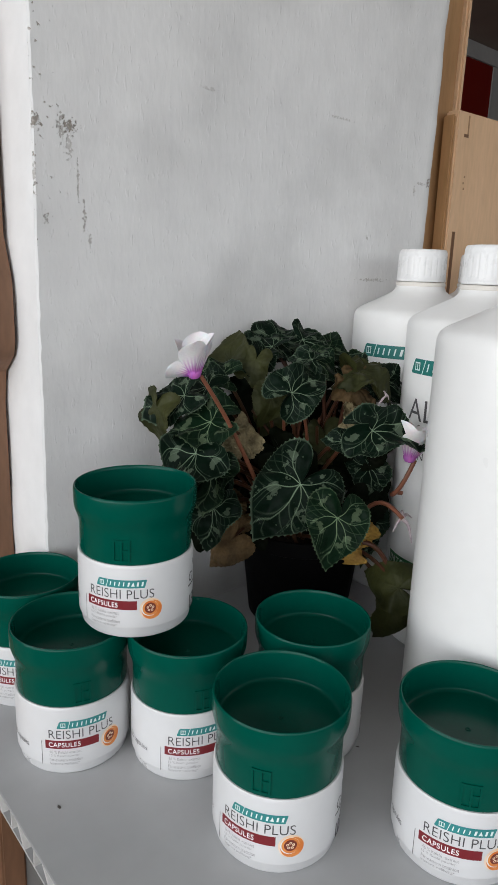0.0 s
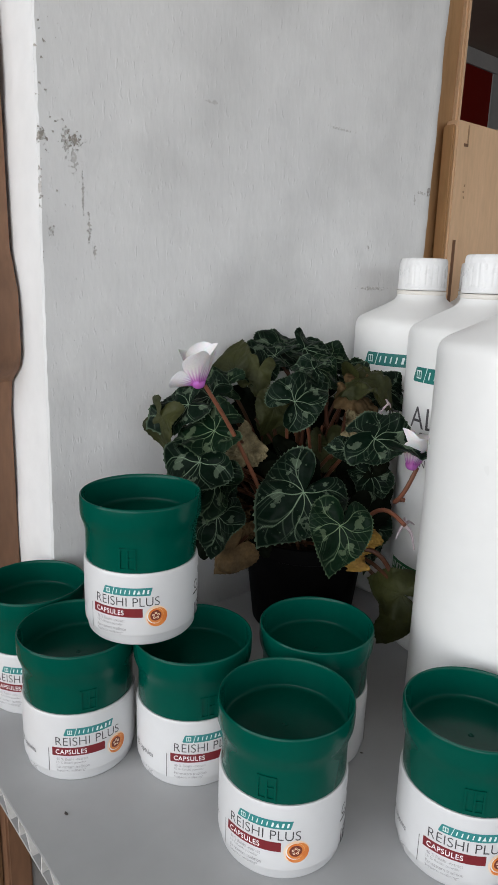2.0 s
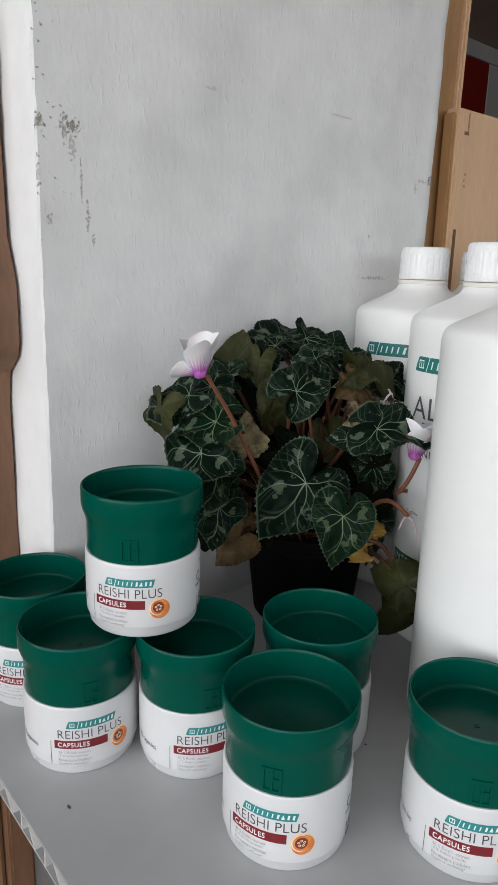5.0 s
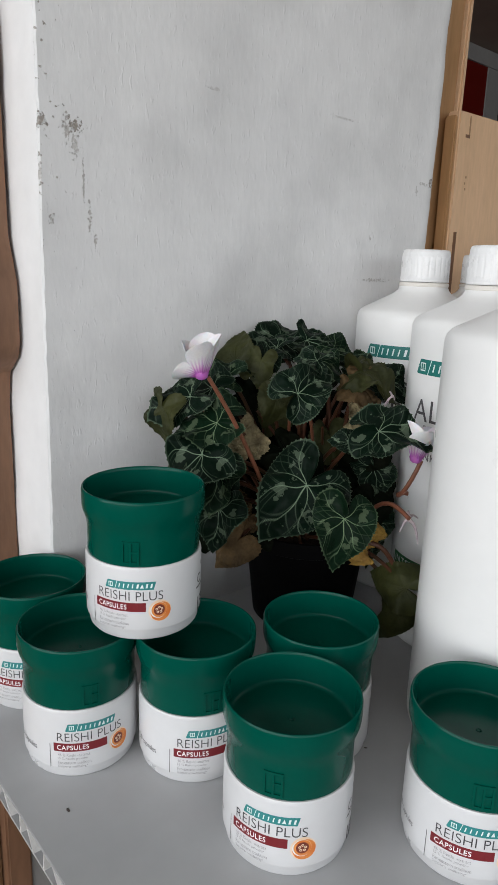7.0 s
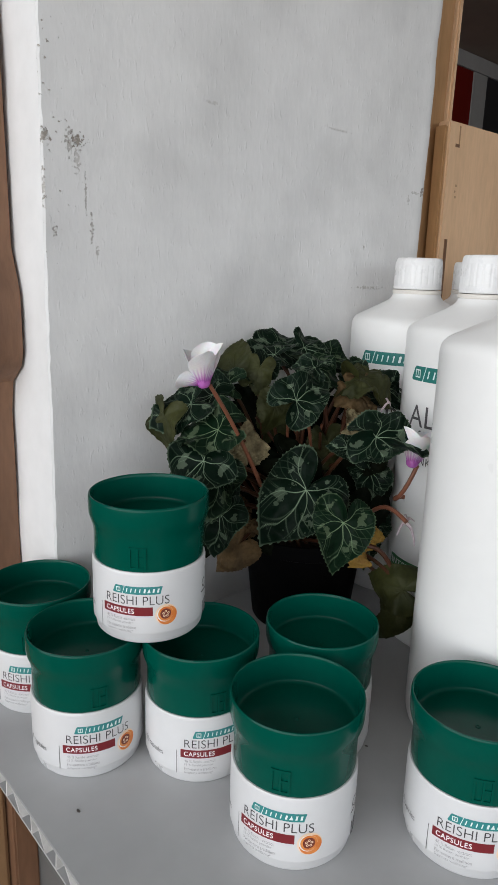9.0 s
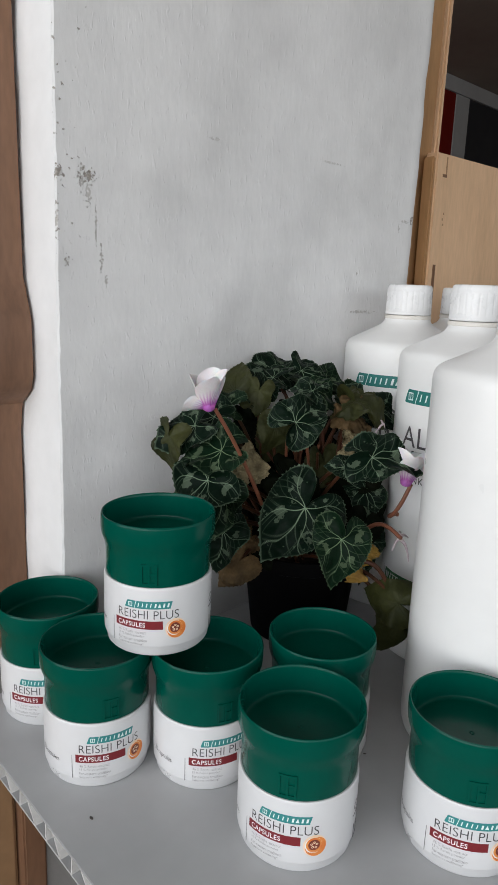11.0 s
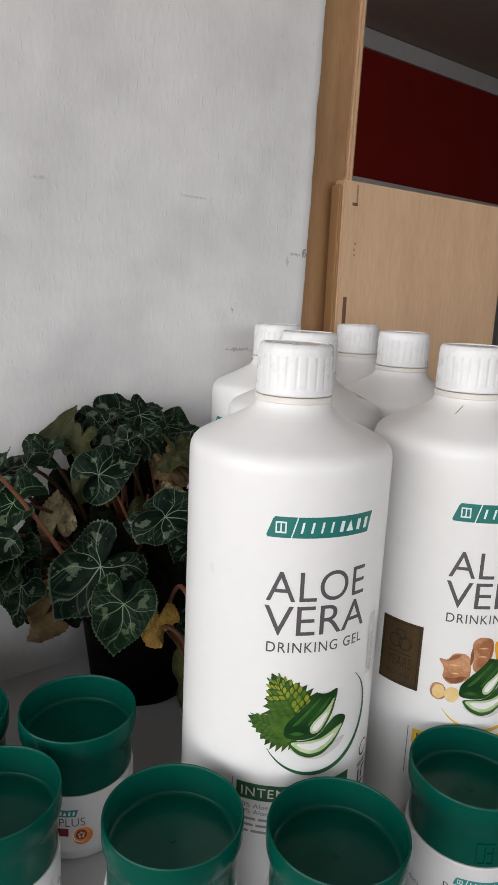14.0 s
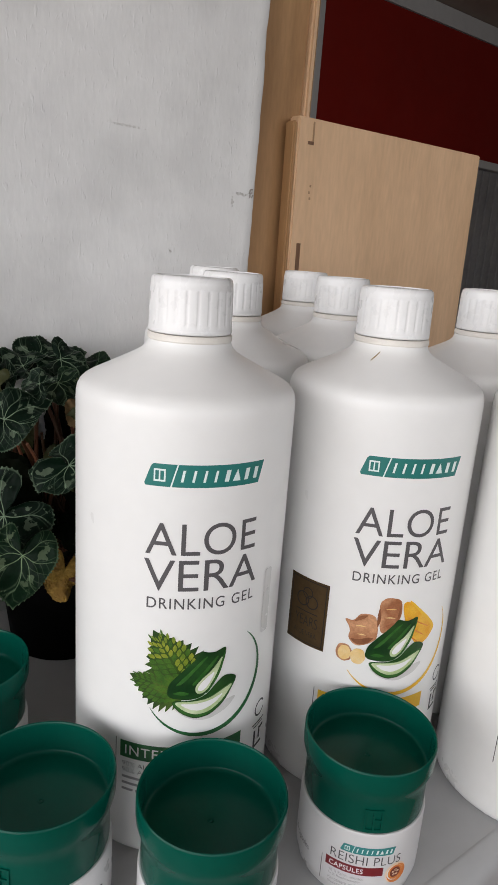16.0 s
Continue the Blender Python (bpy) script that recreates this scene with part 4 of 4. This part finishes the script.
def ginger_bottle(at, facing):
    ob = plain_bottle(at, facing, "white drink bottle with ginger, orange and aloe picture")
    R, dz = BOT_R, -3.2
    bottle_text(ob, dz)

    def pic(name, points, mat, lift, label=""):
        return print_on(ob, name, outline(mm(rounded([(px - 2.0, pz) for px, pz in points]))), mat, R, lift, label)

    pic("orange_wedge", [(6.0, 104.0), (9.5, 105.6), (26.6, 90.5), (24.0, 85.0), (17.5, 81.0), (10.0, 90.0)], ORANGE_FLESH, 0.00014, "printed orange wedge")
    pic("orange_rind", [(24.6, 85.8), (26.8, 90.6), (10.5, 105.4), (9.0, 105.4), (24.6, 90.4)], YELLOW_PRINT, 0.00018)
    pic("ginger_root", [(-18.8, 95.5), (-14.5, 94.4), (-12.0, 98.6), (-7.0, 98.8), (-4.6, 97.0), (-3.4, 91.0), (-3.8, 86.4), (-8.0, 83.6), (-12.5, 82.4), (-16.2, 85.8), (-15.4, 90.4)], GINGER_PRINT, 0.00018, "printed ginger root")
    pic("ginger_root", [(-3.6, 98.0), (-4.2, 104.8), (-1.0, 107.4), (5.6, 106.4), (6.6, 99.0), (4.0, 92.4), (-1.0, 89.4), (-2.8, 91.0)], GINGER_PRINT, 0.0002, "printed ginger root")
    for px, pz, w in ((-11.0, 92.5, 6.0), (-10.4, 88.4, 5.0), (1.4, 101.5, 6.5), (1.2, 97.4, 6.0)):
        pic("ginger_ring", [(px - w / 2, pz), (px, pz + 0.5), (px + w / 2, pz - 0.2), (px, pz - 0.2)], GINGER_LIGHT, 0.00026)
    pic("ginger_slice", [(-21.0, 78.6), (-19.6, 82.4), (-15.6, 82.6), (-13.4, 79.4), (-13.6, 75.2), (-17.0, 73.6), (-20.2, 75.4)], GINGER_PRINT, 0.0002, "printed ginger slice")
    pic("ginger_slice", [(-20.0, 78.4), (-18.6, 81.6), (-15.6, 81.8), (-14.0, 79.0), (-14.4, 75.8), (-17.0, 74.4), (-19.4, 75.8)], GINGER_LIGHT, 0.00026, "printed ginger slice")
    pic("ginger_slice", [(-14.6, 78.2), (-12.4, 81.4), (-8.6, 81.0), (-7.2, 76.6), (-9.4, 73.2), (-13.2, 74.0)], GINGER_LIGHT, 0.0003, "printed ginger slice")
    for px, pz, qx, qz in ((9.5, 97.5, 22.0, 91.0), (9.5, 93.5, 20.0, 87.0), (9.5, 90.0, 17.0, 84.0)):
        pic("orange_rib", [(px, pz), (qx, qz), (qx - 0.3, qz - 0.5), (px - 0.3, pz - 0.5)], ORANGE, 0.00022)
    for blot in ([(-15.6, 86.0), (-12.0, 83.0), (-8.0, 84.0), (-4.4, 87.4), (-8.0, 87.0), (-12.0, 85.8)], [(-4.0, 91.6), (-2.6, 97.0), (-3.8, 103.0), (-4.6, 98.0)], [(3.8, 93.0), (6.2, 98.6), (5.4, 104.6), (4.6, 99.0)], [(-14.6, 94.0), (-12.2, 97.4), (-8.0, 98.4), (-10.0, 96.2)]):
        pic("ginger_shade", blot, GINGER_SHADE, 0.00023)
    aloe_art(ob, 0.4, -1.8)
    print_on(ob, "crescent", swoosh(6.0 * MM, 84.0 * MM, 27.4 * MM, 25.6 * MM, -146, 32, 1.9 * MM), YELLOW_PRINT, R, 0.00012, "yellow printed crescent line")
    label_foot(ob, YELLOW_PRINT, "INTENSE", 0, 4)
    a = radians(-124)
    line = [Vector((q * math.cos(a - 0.05 * k), q * math.sin(a - 0.05 * k), z + 0.0001)) for k, (q, z) in enumerate(((0.0176, 0.2091), (0.0192, 0.2076), (0.0224, 0.2057)))]
    part("drip_mark", tube(line, 0.0002, 5), YELLOWED, ob, "thin brown drip mark")
    gold = print_on(ob, "sticker", outline(mm([(-49.6, 75.2), (-28.5, 75.2), (-28.5, 108.2), (-49.6, 108.2)])), GOLD_PRINT, R, 0.00018, "dull gold sticker with dark print")
    frame_lines = [(-48.6, 76.2, -48.2, 107.2), (-29.9, 76.2, -29.5, 107.2), (-48.6, 76.2, -29.5, 76.6), (-48.6, 106.8, -29.5, 107.2)]
    print_on(gold, "sticker_frame", bars([tuple(v * MM for v in b) for b in frame_lines]), GOLD_DARK, R, 0.00026)
    print_on(gold, "sticker_words", lettering("YEARS", -45.2 * MM, 84.6 * MM, 12.6 * MM, 5.2 * MM), GOLD_DARK, R, 0.00026)
    print_on(gold, "sticker_words", lettering("ALOE VERA", -45.2 * MM, 79.6 * MM, 12.6 * MM, 2.6 * MM), GOLD_DARK, R, 0.00026)
    blossom = merge(ring_shape(-41.5 * MM, 97.5 * MM, 3.6 * MM, 3.0 * MM, 24), ring_shape(-36.6 * MM, 97.0 * MM, 3.4 * MM, 2.8 * MM, 24), ring_shape(-39 * MM, 101.0 * MM, 2.8 * MM, 2.3 * MM, 20), bars([(-45 * MM, 91.4 * MM, -33 * MM, 91.9 * MM)]))
    print_on(gold, "sticker_mark", blossom, GOLD_DARK, R, 0.00026)
    return ob


near = plain_bottle((0.300, -0.2845, SILL), -131.6, "white drink bottle close to the board's rounded front edge")
bottle_text(near, 0)
label_foot(near, LEAF_GREEN_PRINT, "INTENSE", 0, 4)
nettle_bottle((0.1458, -0.1920, SILL), -112.5)
ginger_bottle((0.2387, -0.2150, SILL), -118.9)
for x, y, facing, dz in ((0.2556, -0.0452, -165.0, 0.5), (0.2141, -0.1237, -177.2, 0.5), (0.3437, -0.0361, -112.0, 0.0), (0.2990, -0.1205, -60.0, 0.0), (0.3290, -0.2035, -40.0, -2.0)):
    ob = plain_bottle((x, y, SILL), facing, "white drink bottle with ribbed lid and teal panel")
    bottle_text(ob, dz)
    label_foot(ob, LEAF_GREEN_PRINT, "INTENSE", 0, 4)


# ---- the cyclamen ----
FRONT = Vector((-0.66, -0.68, 0.30)).normalized()
RIGHT = Vector((0.718, -0.696, 0.0)).normalized()
DOWN = FRONT.cross(RIGHT).normalized()
if DOWN.z > 0:
    DOWN = -DOWN


def leaf_radius(a):
    """Outline of a heart-shaped leaf about its stalk; a is the angle from the tip."""
    b = abs(a)
    if b < 1.2:
        r = 0.86 * 0.466 / (math.sin(b) * 0.68 + math.cos(b) * 0.466) * (1 + 0.13 * math.sin(math.pi * b / 1.2))
    else:
        r = 0.50 + 0.035 * math.sin((b - 1.2) * 1.62)
    return r * (1 - 0.86 * math.exp(-((math.pi - b) / 0.30) ** 2))


def leaf_mesh(size, seed, cup, wave, fold, crumple=0.0, plain=False):
    """A blade in its own plane: stalk at the origin, tip to +x, face to +z, with vein and mottle values."""
    rings, spokes = (24, 90) if plain else (60, 360) if size > 0.0265 else (36, 220)
    bm = bmesh.new()
    vein_layer = bm.verts.layers.float.new("vein")
    mottle_layer = bm.verts.layers.float.new("mottle")
    runs = [0.0, 0.66, -0.62, 1.40, -1.46, 2.25, -2.20]

    def values(t, a):
        near = 0.0
        for i, run in enumerate(runs):
            gap = abs(a - run - 0.16 * math.sin(5 * t + i)) * t
            near = max(near, max(0.0, 1 - gap / (0.0165 - 0.006 * t)) * (0.95 - 0.40 * t))
            for s in (1, -1):
                for t0 in (0.30 + 0.05 * (i % 3), 0.52 + 0.04 * (i % 2), 0.72):
                    if t0 < t < 0.95:
                        gap = abs(a - run - 0.16 * math.sin(5 * t0 + i) - s * (t - t0) * 0.75) * t
                        near = max(near, max(0.0, 1 - gap / 0.0125) * (0.34 - 0.22 * t))
        band = math.exp(-((t - 0.60) / 0.15) ** 2) * max(0.0, math.sin(4.6 * a + seed)) ** 0.5
        near = max(near, 0.30 * max(0.0, (t - 0.965) / 0.035))
        return near, max(0.0, band)

    grid = []
    rng = random.Random(seed)
    ph = [rng.uniform(0, 6.28) for _ in range(4)]
    for i in range(rings + 1):
        t = (i / rings) ** 0.9
        row = []
        for k in range(spokes):
            a = -math.pi + 2 * math.pi * (k + 0.5) / spokes
            r = leaf_radius(a) * t
            if i == rings:
                r *= 1 + 0.022 * (1 if (k // 2) % 3 == 0 else -0.4) + 0.02 * math.sin(3 * a + ph[0])
            x, y = r * math.cos(a), r * math.sin(a)
            z = -cup * r * r + fold * abs(y) * 0.6 + wave * t * t * (math.sin(3 * a + ph[1]) + 0.6 * math.sin(5 * a + ph[2])) * 0.12
            near, band = values(t, a)
            z += crumple * t * (noise.noise(Vector((x * 4, y * 4, seed))) + 0.35 * noise.noise(Vector((x * 9, y * 9, seed))) + (0.45 * abs(noise.noise(Vector((x * 14, y * 14, seed)))) if crumple > 0.2 else 0.0))
            z += 0.006 * near - 0.012 * max(0, math.sin(9 * a + ph[3])) * t * (1 - t)
            v = bm.verts.new((x * size, y * size, z * size))
            v[vein_layer], v[mottle_layer] = near, band
            row.append(v)
        grid.append(row)
        if i == 0:
            for v in row:
                v.co = (0, 0, 0)
    for lo, hi in zip(grid, grid[1:]):
        for k in range(spokes):
            j = (k + 1) % spokes
            if k == spokes - 1:
                continue
            bm.faces.new((lo[k], lo[j], hi[j], hi[k]))
    bmesh.ops.remove_doubles(bm, verts=grid[0], dist=1e-6)
    return bm


plant = thing("potted_cyclamen", "dark-leaved cyclamen in a black pot with pale pink flowers", "potted plant", (0.152, -0.046, SILL))
BASE = Vector((0.152, -0.046, SILL))
part("pot", lathe([(0.0, 0.004), (0.028, 0.003), (0.0315, 0.0), (0.0325, 0.0015), (0.0385, 0.052), (0.0405, 0.053), (0.0408, 0.062), (0.0395, 0.0625), (0.0388, 0.062), (0.0375, 0.054), (0.0365, 0.050)], 64), POT_BLACK, plant, "black plastic pot")
soil = lathe([(0.0372, 0.051), (0.030, 0.054), (0.018, 0.057), (0.0, 0.056)], 40)
for v in soil.verts:
    v.co.z += 0.002 * noise.noise(v.co * 160)
part("soil", soil, SOIL, plant, "dark soil")


def add_leaf(x, y, z, size, tip, lean, turn, mat, seed, cup=0.12, wave=1.0, fold=0.16, stalk=True, name="leaf", label="", crumple=0.09, plain=False):
    """A leaf with its middle at a place. tip: which way it points across the front (0 right, 90 down); lean: how far its face turns up from the front; turn: and sideways."""
    face = (FRONT * math.cos(radians(lean)) + Vector((0, 0, 1)) * math.sin(radians(lean)) + RIGHT * math.sin(radians(turn))).normalized()
    point = RIGHT * math.cos(radians(tip)) + DOWN * math.sin(radians(tip))
    point = (point - face * point.dot(face)).normalized()
    side = face.cross(point)
    m = Matrix((point, side, face)).transposed().to_4x4()
    root = Vector((x, y, SILL + z)) - point * size * 0.16
    bm = leaf_mesh(size, seed, cup, wave, fold, crumple, plain)
    bm.transform(Matrix.Translation(root - BASE) @ m)
    part(name, bm, mat, plant, label, angle=180)
    if stalk:
        rng = random.Random(seed + 5)
        foot = Vector((rng.uniform(-0.020, 0.014), rng.uniform(-0.018, 0.014), 0.055))
        end = root - BASE - face * 0.0012
        part("stalk", tube(arc_points(foot, end, 0.012 + 0.15 * max(0, end.z - 0.08), 9, Vector((end.x, end.y, 0)) * 0.12), 0.0013, 7, 0.8), STEM, plant)


D0, D1 = LEAVES
# the large leaves that hang in front
for k, (x, y, z, size, tip, lean, turn) in enumerate(((0.096, -0.093, 0.104, 0.045, 128, 14, 0), (0.099, -0.123, 0.094, 0.032, 97, 4, 12), (0.129, -0.124, 0.140, 0.035, 6, 48, 0), (0.112, -0.078, 0.157, 0.030, -38, 14, 10), (0.063, -0.056, 0.139, 0.034, 172, 42, -15), (0.060, -0.037, 0.149, 0.031, 150, 35, -20), (0.052, -0.059, 0.122, 0.036, 150, 25, -25), (0.064, -0.063, 0.110, 0.028, 100, 10, -20), (0.068, -0.060, 0.087, 0.030, 105, 0, -25), (0.118, -0.105, 0.133, 0.015, 190, 25, 0), (0.050, -0.052, 0.108, 0.028, 130, 12, -35), (0.072, -0.052, 0.098, 0.026, 110, 5, -20))):
    add_leaf(x, y, z, size, tip, lean, turn, (D0, D1, D0)[k % 3], 11 + k)
# the crown
for k, (x, y, z, size, tip, lean, turn) in enumerate(((0.152, -0.021, 0.176, 0.034, -20, 40, 10), (0.157, -0.038, 0.176, 0.026, 30, 45, 15), (0.175, -0.042, 0.169, 0.029, 10, 45, 20), (0.129, -0.066, 0.171, 0.019, 210, 50, -10), (0.191, -0.077, 0.152, 0.026, 30, 25, 25), (0.093, -0.029, 0.160, 0.024, 200, 35, -10), (0.132, -0.026, 0.174, 0.028, 190, 50, 0), (0.080, -0.031, 0.153, 0.026, 180, 40, -20), (0.145, -0.060, 0.166, 0.024, 60, 40, 10), (0.120, -0.030, 0.168, 0.024, 250, 40, -5), (0.165, -0.075, 0.160, 0.026, 20, 35, 20), (0.178, -0.060, 0.158, 0.026, 60, 30, 25))):
    add_leaf(x, y, z, size, tip, lean, turn, (D0, D0, D1)[k % 3], 41 + k)
# leaves that show their dull undersides
for k, (x, y, z, size, tip, lean, turn) in enumerate(((0.050, -0.032, 0.141, 0.024, 110, -5, -40), (0.108, -0.023, 0.170, 0.028, 265, 10, -20), (0.111, -0.056, 0.145, 0.022, 100, -10, 25), (0.113, -0.039, 0.165, 0.019, 100, 5, -15), (0.130, -0.137, 0.060, 0.027, 200, 10, -20), (0.141, -0.132, 0.036, 0.024, 110, 0, 10), (0.145, -0.070, 0.120, 0.026, 80, 0, 20), (0.125, -0.040, 0.135, 0.026, 120, 0, -20))):
    add_leaf(x, y, z, size, tip, lean, turn, OLIVE, 71 + k, cup=0.9 if k in (4, 5) else 0.5, wave=0.9, fold=0.55 if k in (4, 5) else 0.35, label="dull olive underside of a curled leaf", crumple=0.06)
# inner leaves, their near-black green standing for the shade inside the plant
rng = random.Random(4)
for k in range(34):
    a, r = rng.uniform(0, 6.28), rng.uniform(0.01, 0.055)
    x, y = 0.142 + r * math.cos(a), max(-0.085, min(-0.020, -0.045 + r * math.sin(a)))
    add_leaf(x, y, 0.068 + rng.uniform(0, 0.055), rng.uniform(0.020, 0.030), rng.uniform(20, 170), rng.uniform(-10, 40), rng.uniform(-30, 30), PAINTED_SHADE, 101 + k, wave=1.0, plain=True)
# and behind them, against the pier, added to fill the gaps with painted shade
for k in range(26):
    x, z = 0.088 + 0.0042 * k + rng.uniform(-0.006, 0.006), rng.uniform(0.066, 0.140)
    add_leaf(x, rng.uniform(-0.026, -0.016), z, rng.uniform(0.022, 0.032), rng.uniform(20, 170), rng.uniform(-10, 30), rng.uniform(-30, 30), PAINTED_SHADE, 201 + k, wave=0.8, stalk=False, plain=True)
# leaves towards the bottles, every other one with shade put into its colour
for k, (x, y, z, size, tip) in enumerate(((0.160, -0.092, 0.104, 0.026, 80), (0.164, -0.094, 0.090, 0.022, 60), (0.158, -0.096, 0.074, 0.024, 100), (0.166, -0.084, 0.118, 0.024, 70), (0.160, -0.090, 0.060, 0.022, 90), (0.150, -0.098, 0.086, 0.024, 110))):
    add_leaf(x, y, z, size, tip, 8, 15, PAINTED_SHADE if k % 2 else D0, 241 + k, plain=bool(k % 2))
# withered leaves
for k, (x, y, z, size, tip, lean, turn, mat) in enumerate(((0.158, -0.086, 0.163, 0.030, 10, 50, 10, OLIVE), (0.155, -0.082, 0.155, 0.024, 40, 20, 20, DRY), (0.091, -0.058, 0.128, 0.021, 265, -8, 25, DRY_PALE), (0.148, -0.088, 0.139, 0.018, 250, 0, 20, DRY_PALE), (0.090, -0.060, 0.076, 0.014, 90, 0, 0, DRY), (0.077, -0.062, 0.068, 0.025, 130, 0, -10, DRY), (0.122, -0.119, 0.080, 0.021, 100, -5, 30, YELLOWED), (0.088, -0.050, 0.082, 0.022, 70, 10, 0, DRY))):
    add_leaf(x, y, z, size, tip, lean, turn, mat, 151 + k, cup=0.6, wave=1.6, fold=0.3, name="withered_leaf", label="crumpled withered leaf", crumple=0.30 if size < 0.024 else 0.2)
# bare stalks that rise between the leaves
for k in range(22):
    a = rng.uniform(0, 6.28)
    foot = Vector((0.014 * math.cos(a), 0.014 * math.sin(a), 0.055))
    end = Vector((rng.uniform(-0.045, 0.030), rng.uniform(-0.030, 0.012), rng.uniform(0.100, 0.145)))
    part("stalk", tube(arc_points(foot, end, 0.006, 8, (rng.uniform(-0.008, 0.008), rng.uniform(-0.008, 0.008), 0)), 0.0012, 6, 0.75), STEM if k % 3 else STEM_PALE, plant)


def petal_mesh(length, wide, bend, twist):
    bm = bmesh.new()
    flush = bm.verts.layers.float.new("vein")
    rows = []
    for i in range(21):
        t = 1 - (1 - i / 20) ** 1.4
        w = wide * (0.36 + 0.64 * math.sin(math.pi * min(0.62, t * 0.62 + 0.04)) ** 1.2) * (1 if t < 0.62 else math.sqrt(max(0.004, 1 - ((t - 0.62) / 0.38) ** 2)))
        row = []
        for j in range(17):
            s = j / 8 - 1
            a = twist * t
            x, y = s * w / 2, -0.28 * abs(s) * abs(s) * w * (1 - 0.4 * t)
            v = bm.verts.new((x * math.cos(a) - y * math.sin(a), x * math.sin(a) + y * math.cos(a) + bend * t * t * length, t * length))
            v[flush] = max(0.0, min(1.0, (1.0 - t / (0.50 - 0.14 * abs(s) + 0.12 * math.cos(8 * math.pi * s))) * 1.4))
            row.append(v)
        rows.append(row)
    for lo, hi in zip(rows, rows[1:]):
        for j in range(16):
            bm.faces.new((lo[j], lo[j + 1], hi[j + 1], hi[j]))
    return bm


def hook(root, top):
    """A stem that dips below its flower and comes up into it."""
    a, b, c, e = root, root + Vector((0, 0, 0.002)) - RIGHT * 0.010, top + Vector((0, 0, -0.030)) - RIGHT * 0.010, top
    out = []
    for k in range(15):
        t = k / 14
        out.append(a * (1 - t) ** 3 + b * 3 * t * (1 - t) ** 2 + c * 3 * t * t * (1 - t) + e * t ** 3)
    return out


def flower(at, size, axis, opened, spin, stem_from, bow):
    """A nodding flower: a short mouth with swept-back petals, on a long stem."""
    at = Vector(at) + Vector((0, 0, SILL)) - BASE
    up = Vector(axis).normalized()
    frame_m = up.to_track_quat("Z", "Y").to_matrix().to_4x4()
    mouth = lathe([(0.0020, -0.001), (0.0034, 0.0), (0.0042, 0.0022), (0.0036, 0.005), (0.0022, 0.0066)], 20)
    flush = mouth.verts.layers.float.new("vein")
    for v in mouth.verts:
        v[flush] = 0.95
    mouth.transform(Matrix.Translation(at) @ frame_m @ Matrix.Scale(size / 0.024, 4))
    head = part("flower", mouth, PETAL, plant, "pale flower with a magenta mouth", angle=180)
    for k, spread in enumerate(opened):
        slim = 0.66 if spread > 40 else 1.0
        bm = petal_mesh(size * slim * (0.96 if k % 2 else 1.05), size * 0.76 * slim, 0.16, 0.4)
        if spread > 40:
            bm.transform(Matrix.Rotation(radians(48), 4, "Z"))
        turn = Matrix.Rotation(radians(spin + 72 * k), 4, "Z")
        bm.transform(Matrix.Translation(at) @ frame_m @ turn @ Matrix.Translation((0, size * 0.12, size * 0.05)) @ Matrix.Rotation(radians(-spread), 4, "X"))
        part("petal", bm, PETAL, head, angle=180)
    root = Vector(stem_from) + Vector((0, 0, SILL)) - BASE
    top = at + up * size * 0.02 + RIGHT * size * 0.16
    part("flower_stem", tube(arc_points(root, top, bow, 14), 0.00125, 8, 0.85) if bow >= 0 else tube(hook(root, top), 0.0013, 8, 0.9), STEM_PALE, plant)


flower((0.0472, -0.0720, 0.1672), 0.0200, (-0.10, 0.06, 1.0), (14, 18, 66, 20, 16), 60, (0.0920, -0.0680, 0.1060), 0.003)
flower((0.1460, -0.1290, 0.1235), 0.020, (0.15, -0.1, 1.0), (12, 16, 10, 20, 14), 10, (0.1580, -0.1180, 0.100), -1)


def shrivelled(at, size, seed):
    rng2 = random.Random(seed)
    at = Vector(at) + Vector((0, 0, SILL)) - BASE
    for k in range(5):
        end = at + Vector((rng2.uniform(-1, 1), rng2.uniform(-0.5, 0.5), rng2.uniform(-1.1, 0.5))) * size
        bm = tube(arc_points(at, end, size * 0.2, 6, Vector((rng2.uniform(-1, 1), 0, 0)) * size * 0.15), size * 0.11, 5, 0.25)
        part("shrivelled_petal", bm, SHRIVEL, plant, "shrivelled white petal")


shrivelled((0.1425, -0.131, 0.092), 0.012, 3)
shrivelled((0.152, -0.106, 0.154), 0.006, 8)
part("flower_stem", tube(arc_points((-0.010, -0.050, 0.075), (-0.022, -0.094, 0.098), 0.012, 10), 0.0013, 7, 0.9), STEM_PALE, plant)
part("flower_stem", tube(arc_points((-0.028, -0.070, 0.078), (-0.012, -0.090, 0.050), 0.010, 10), 0.0014, 7, 0.9), STEM, plant)
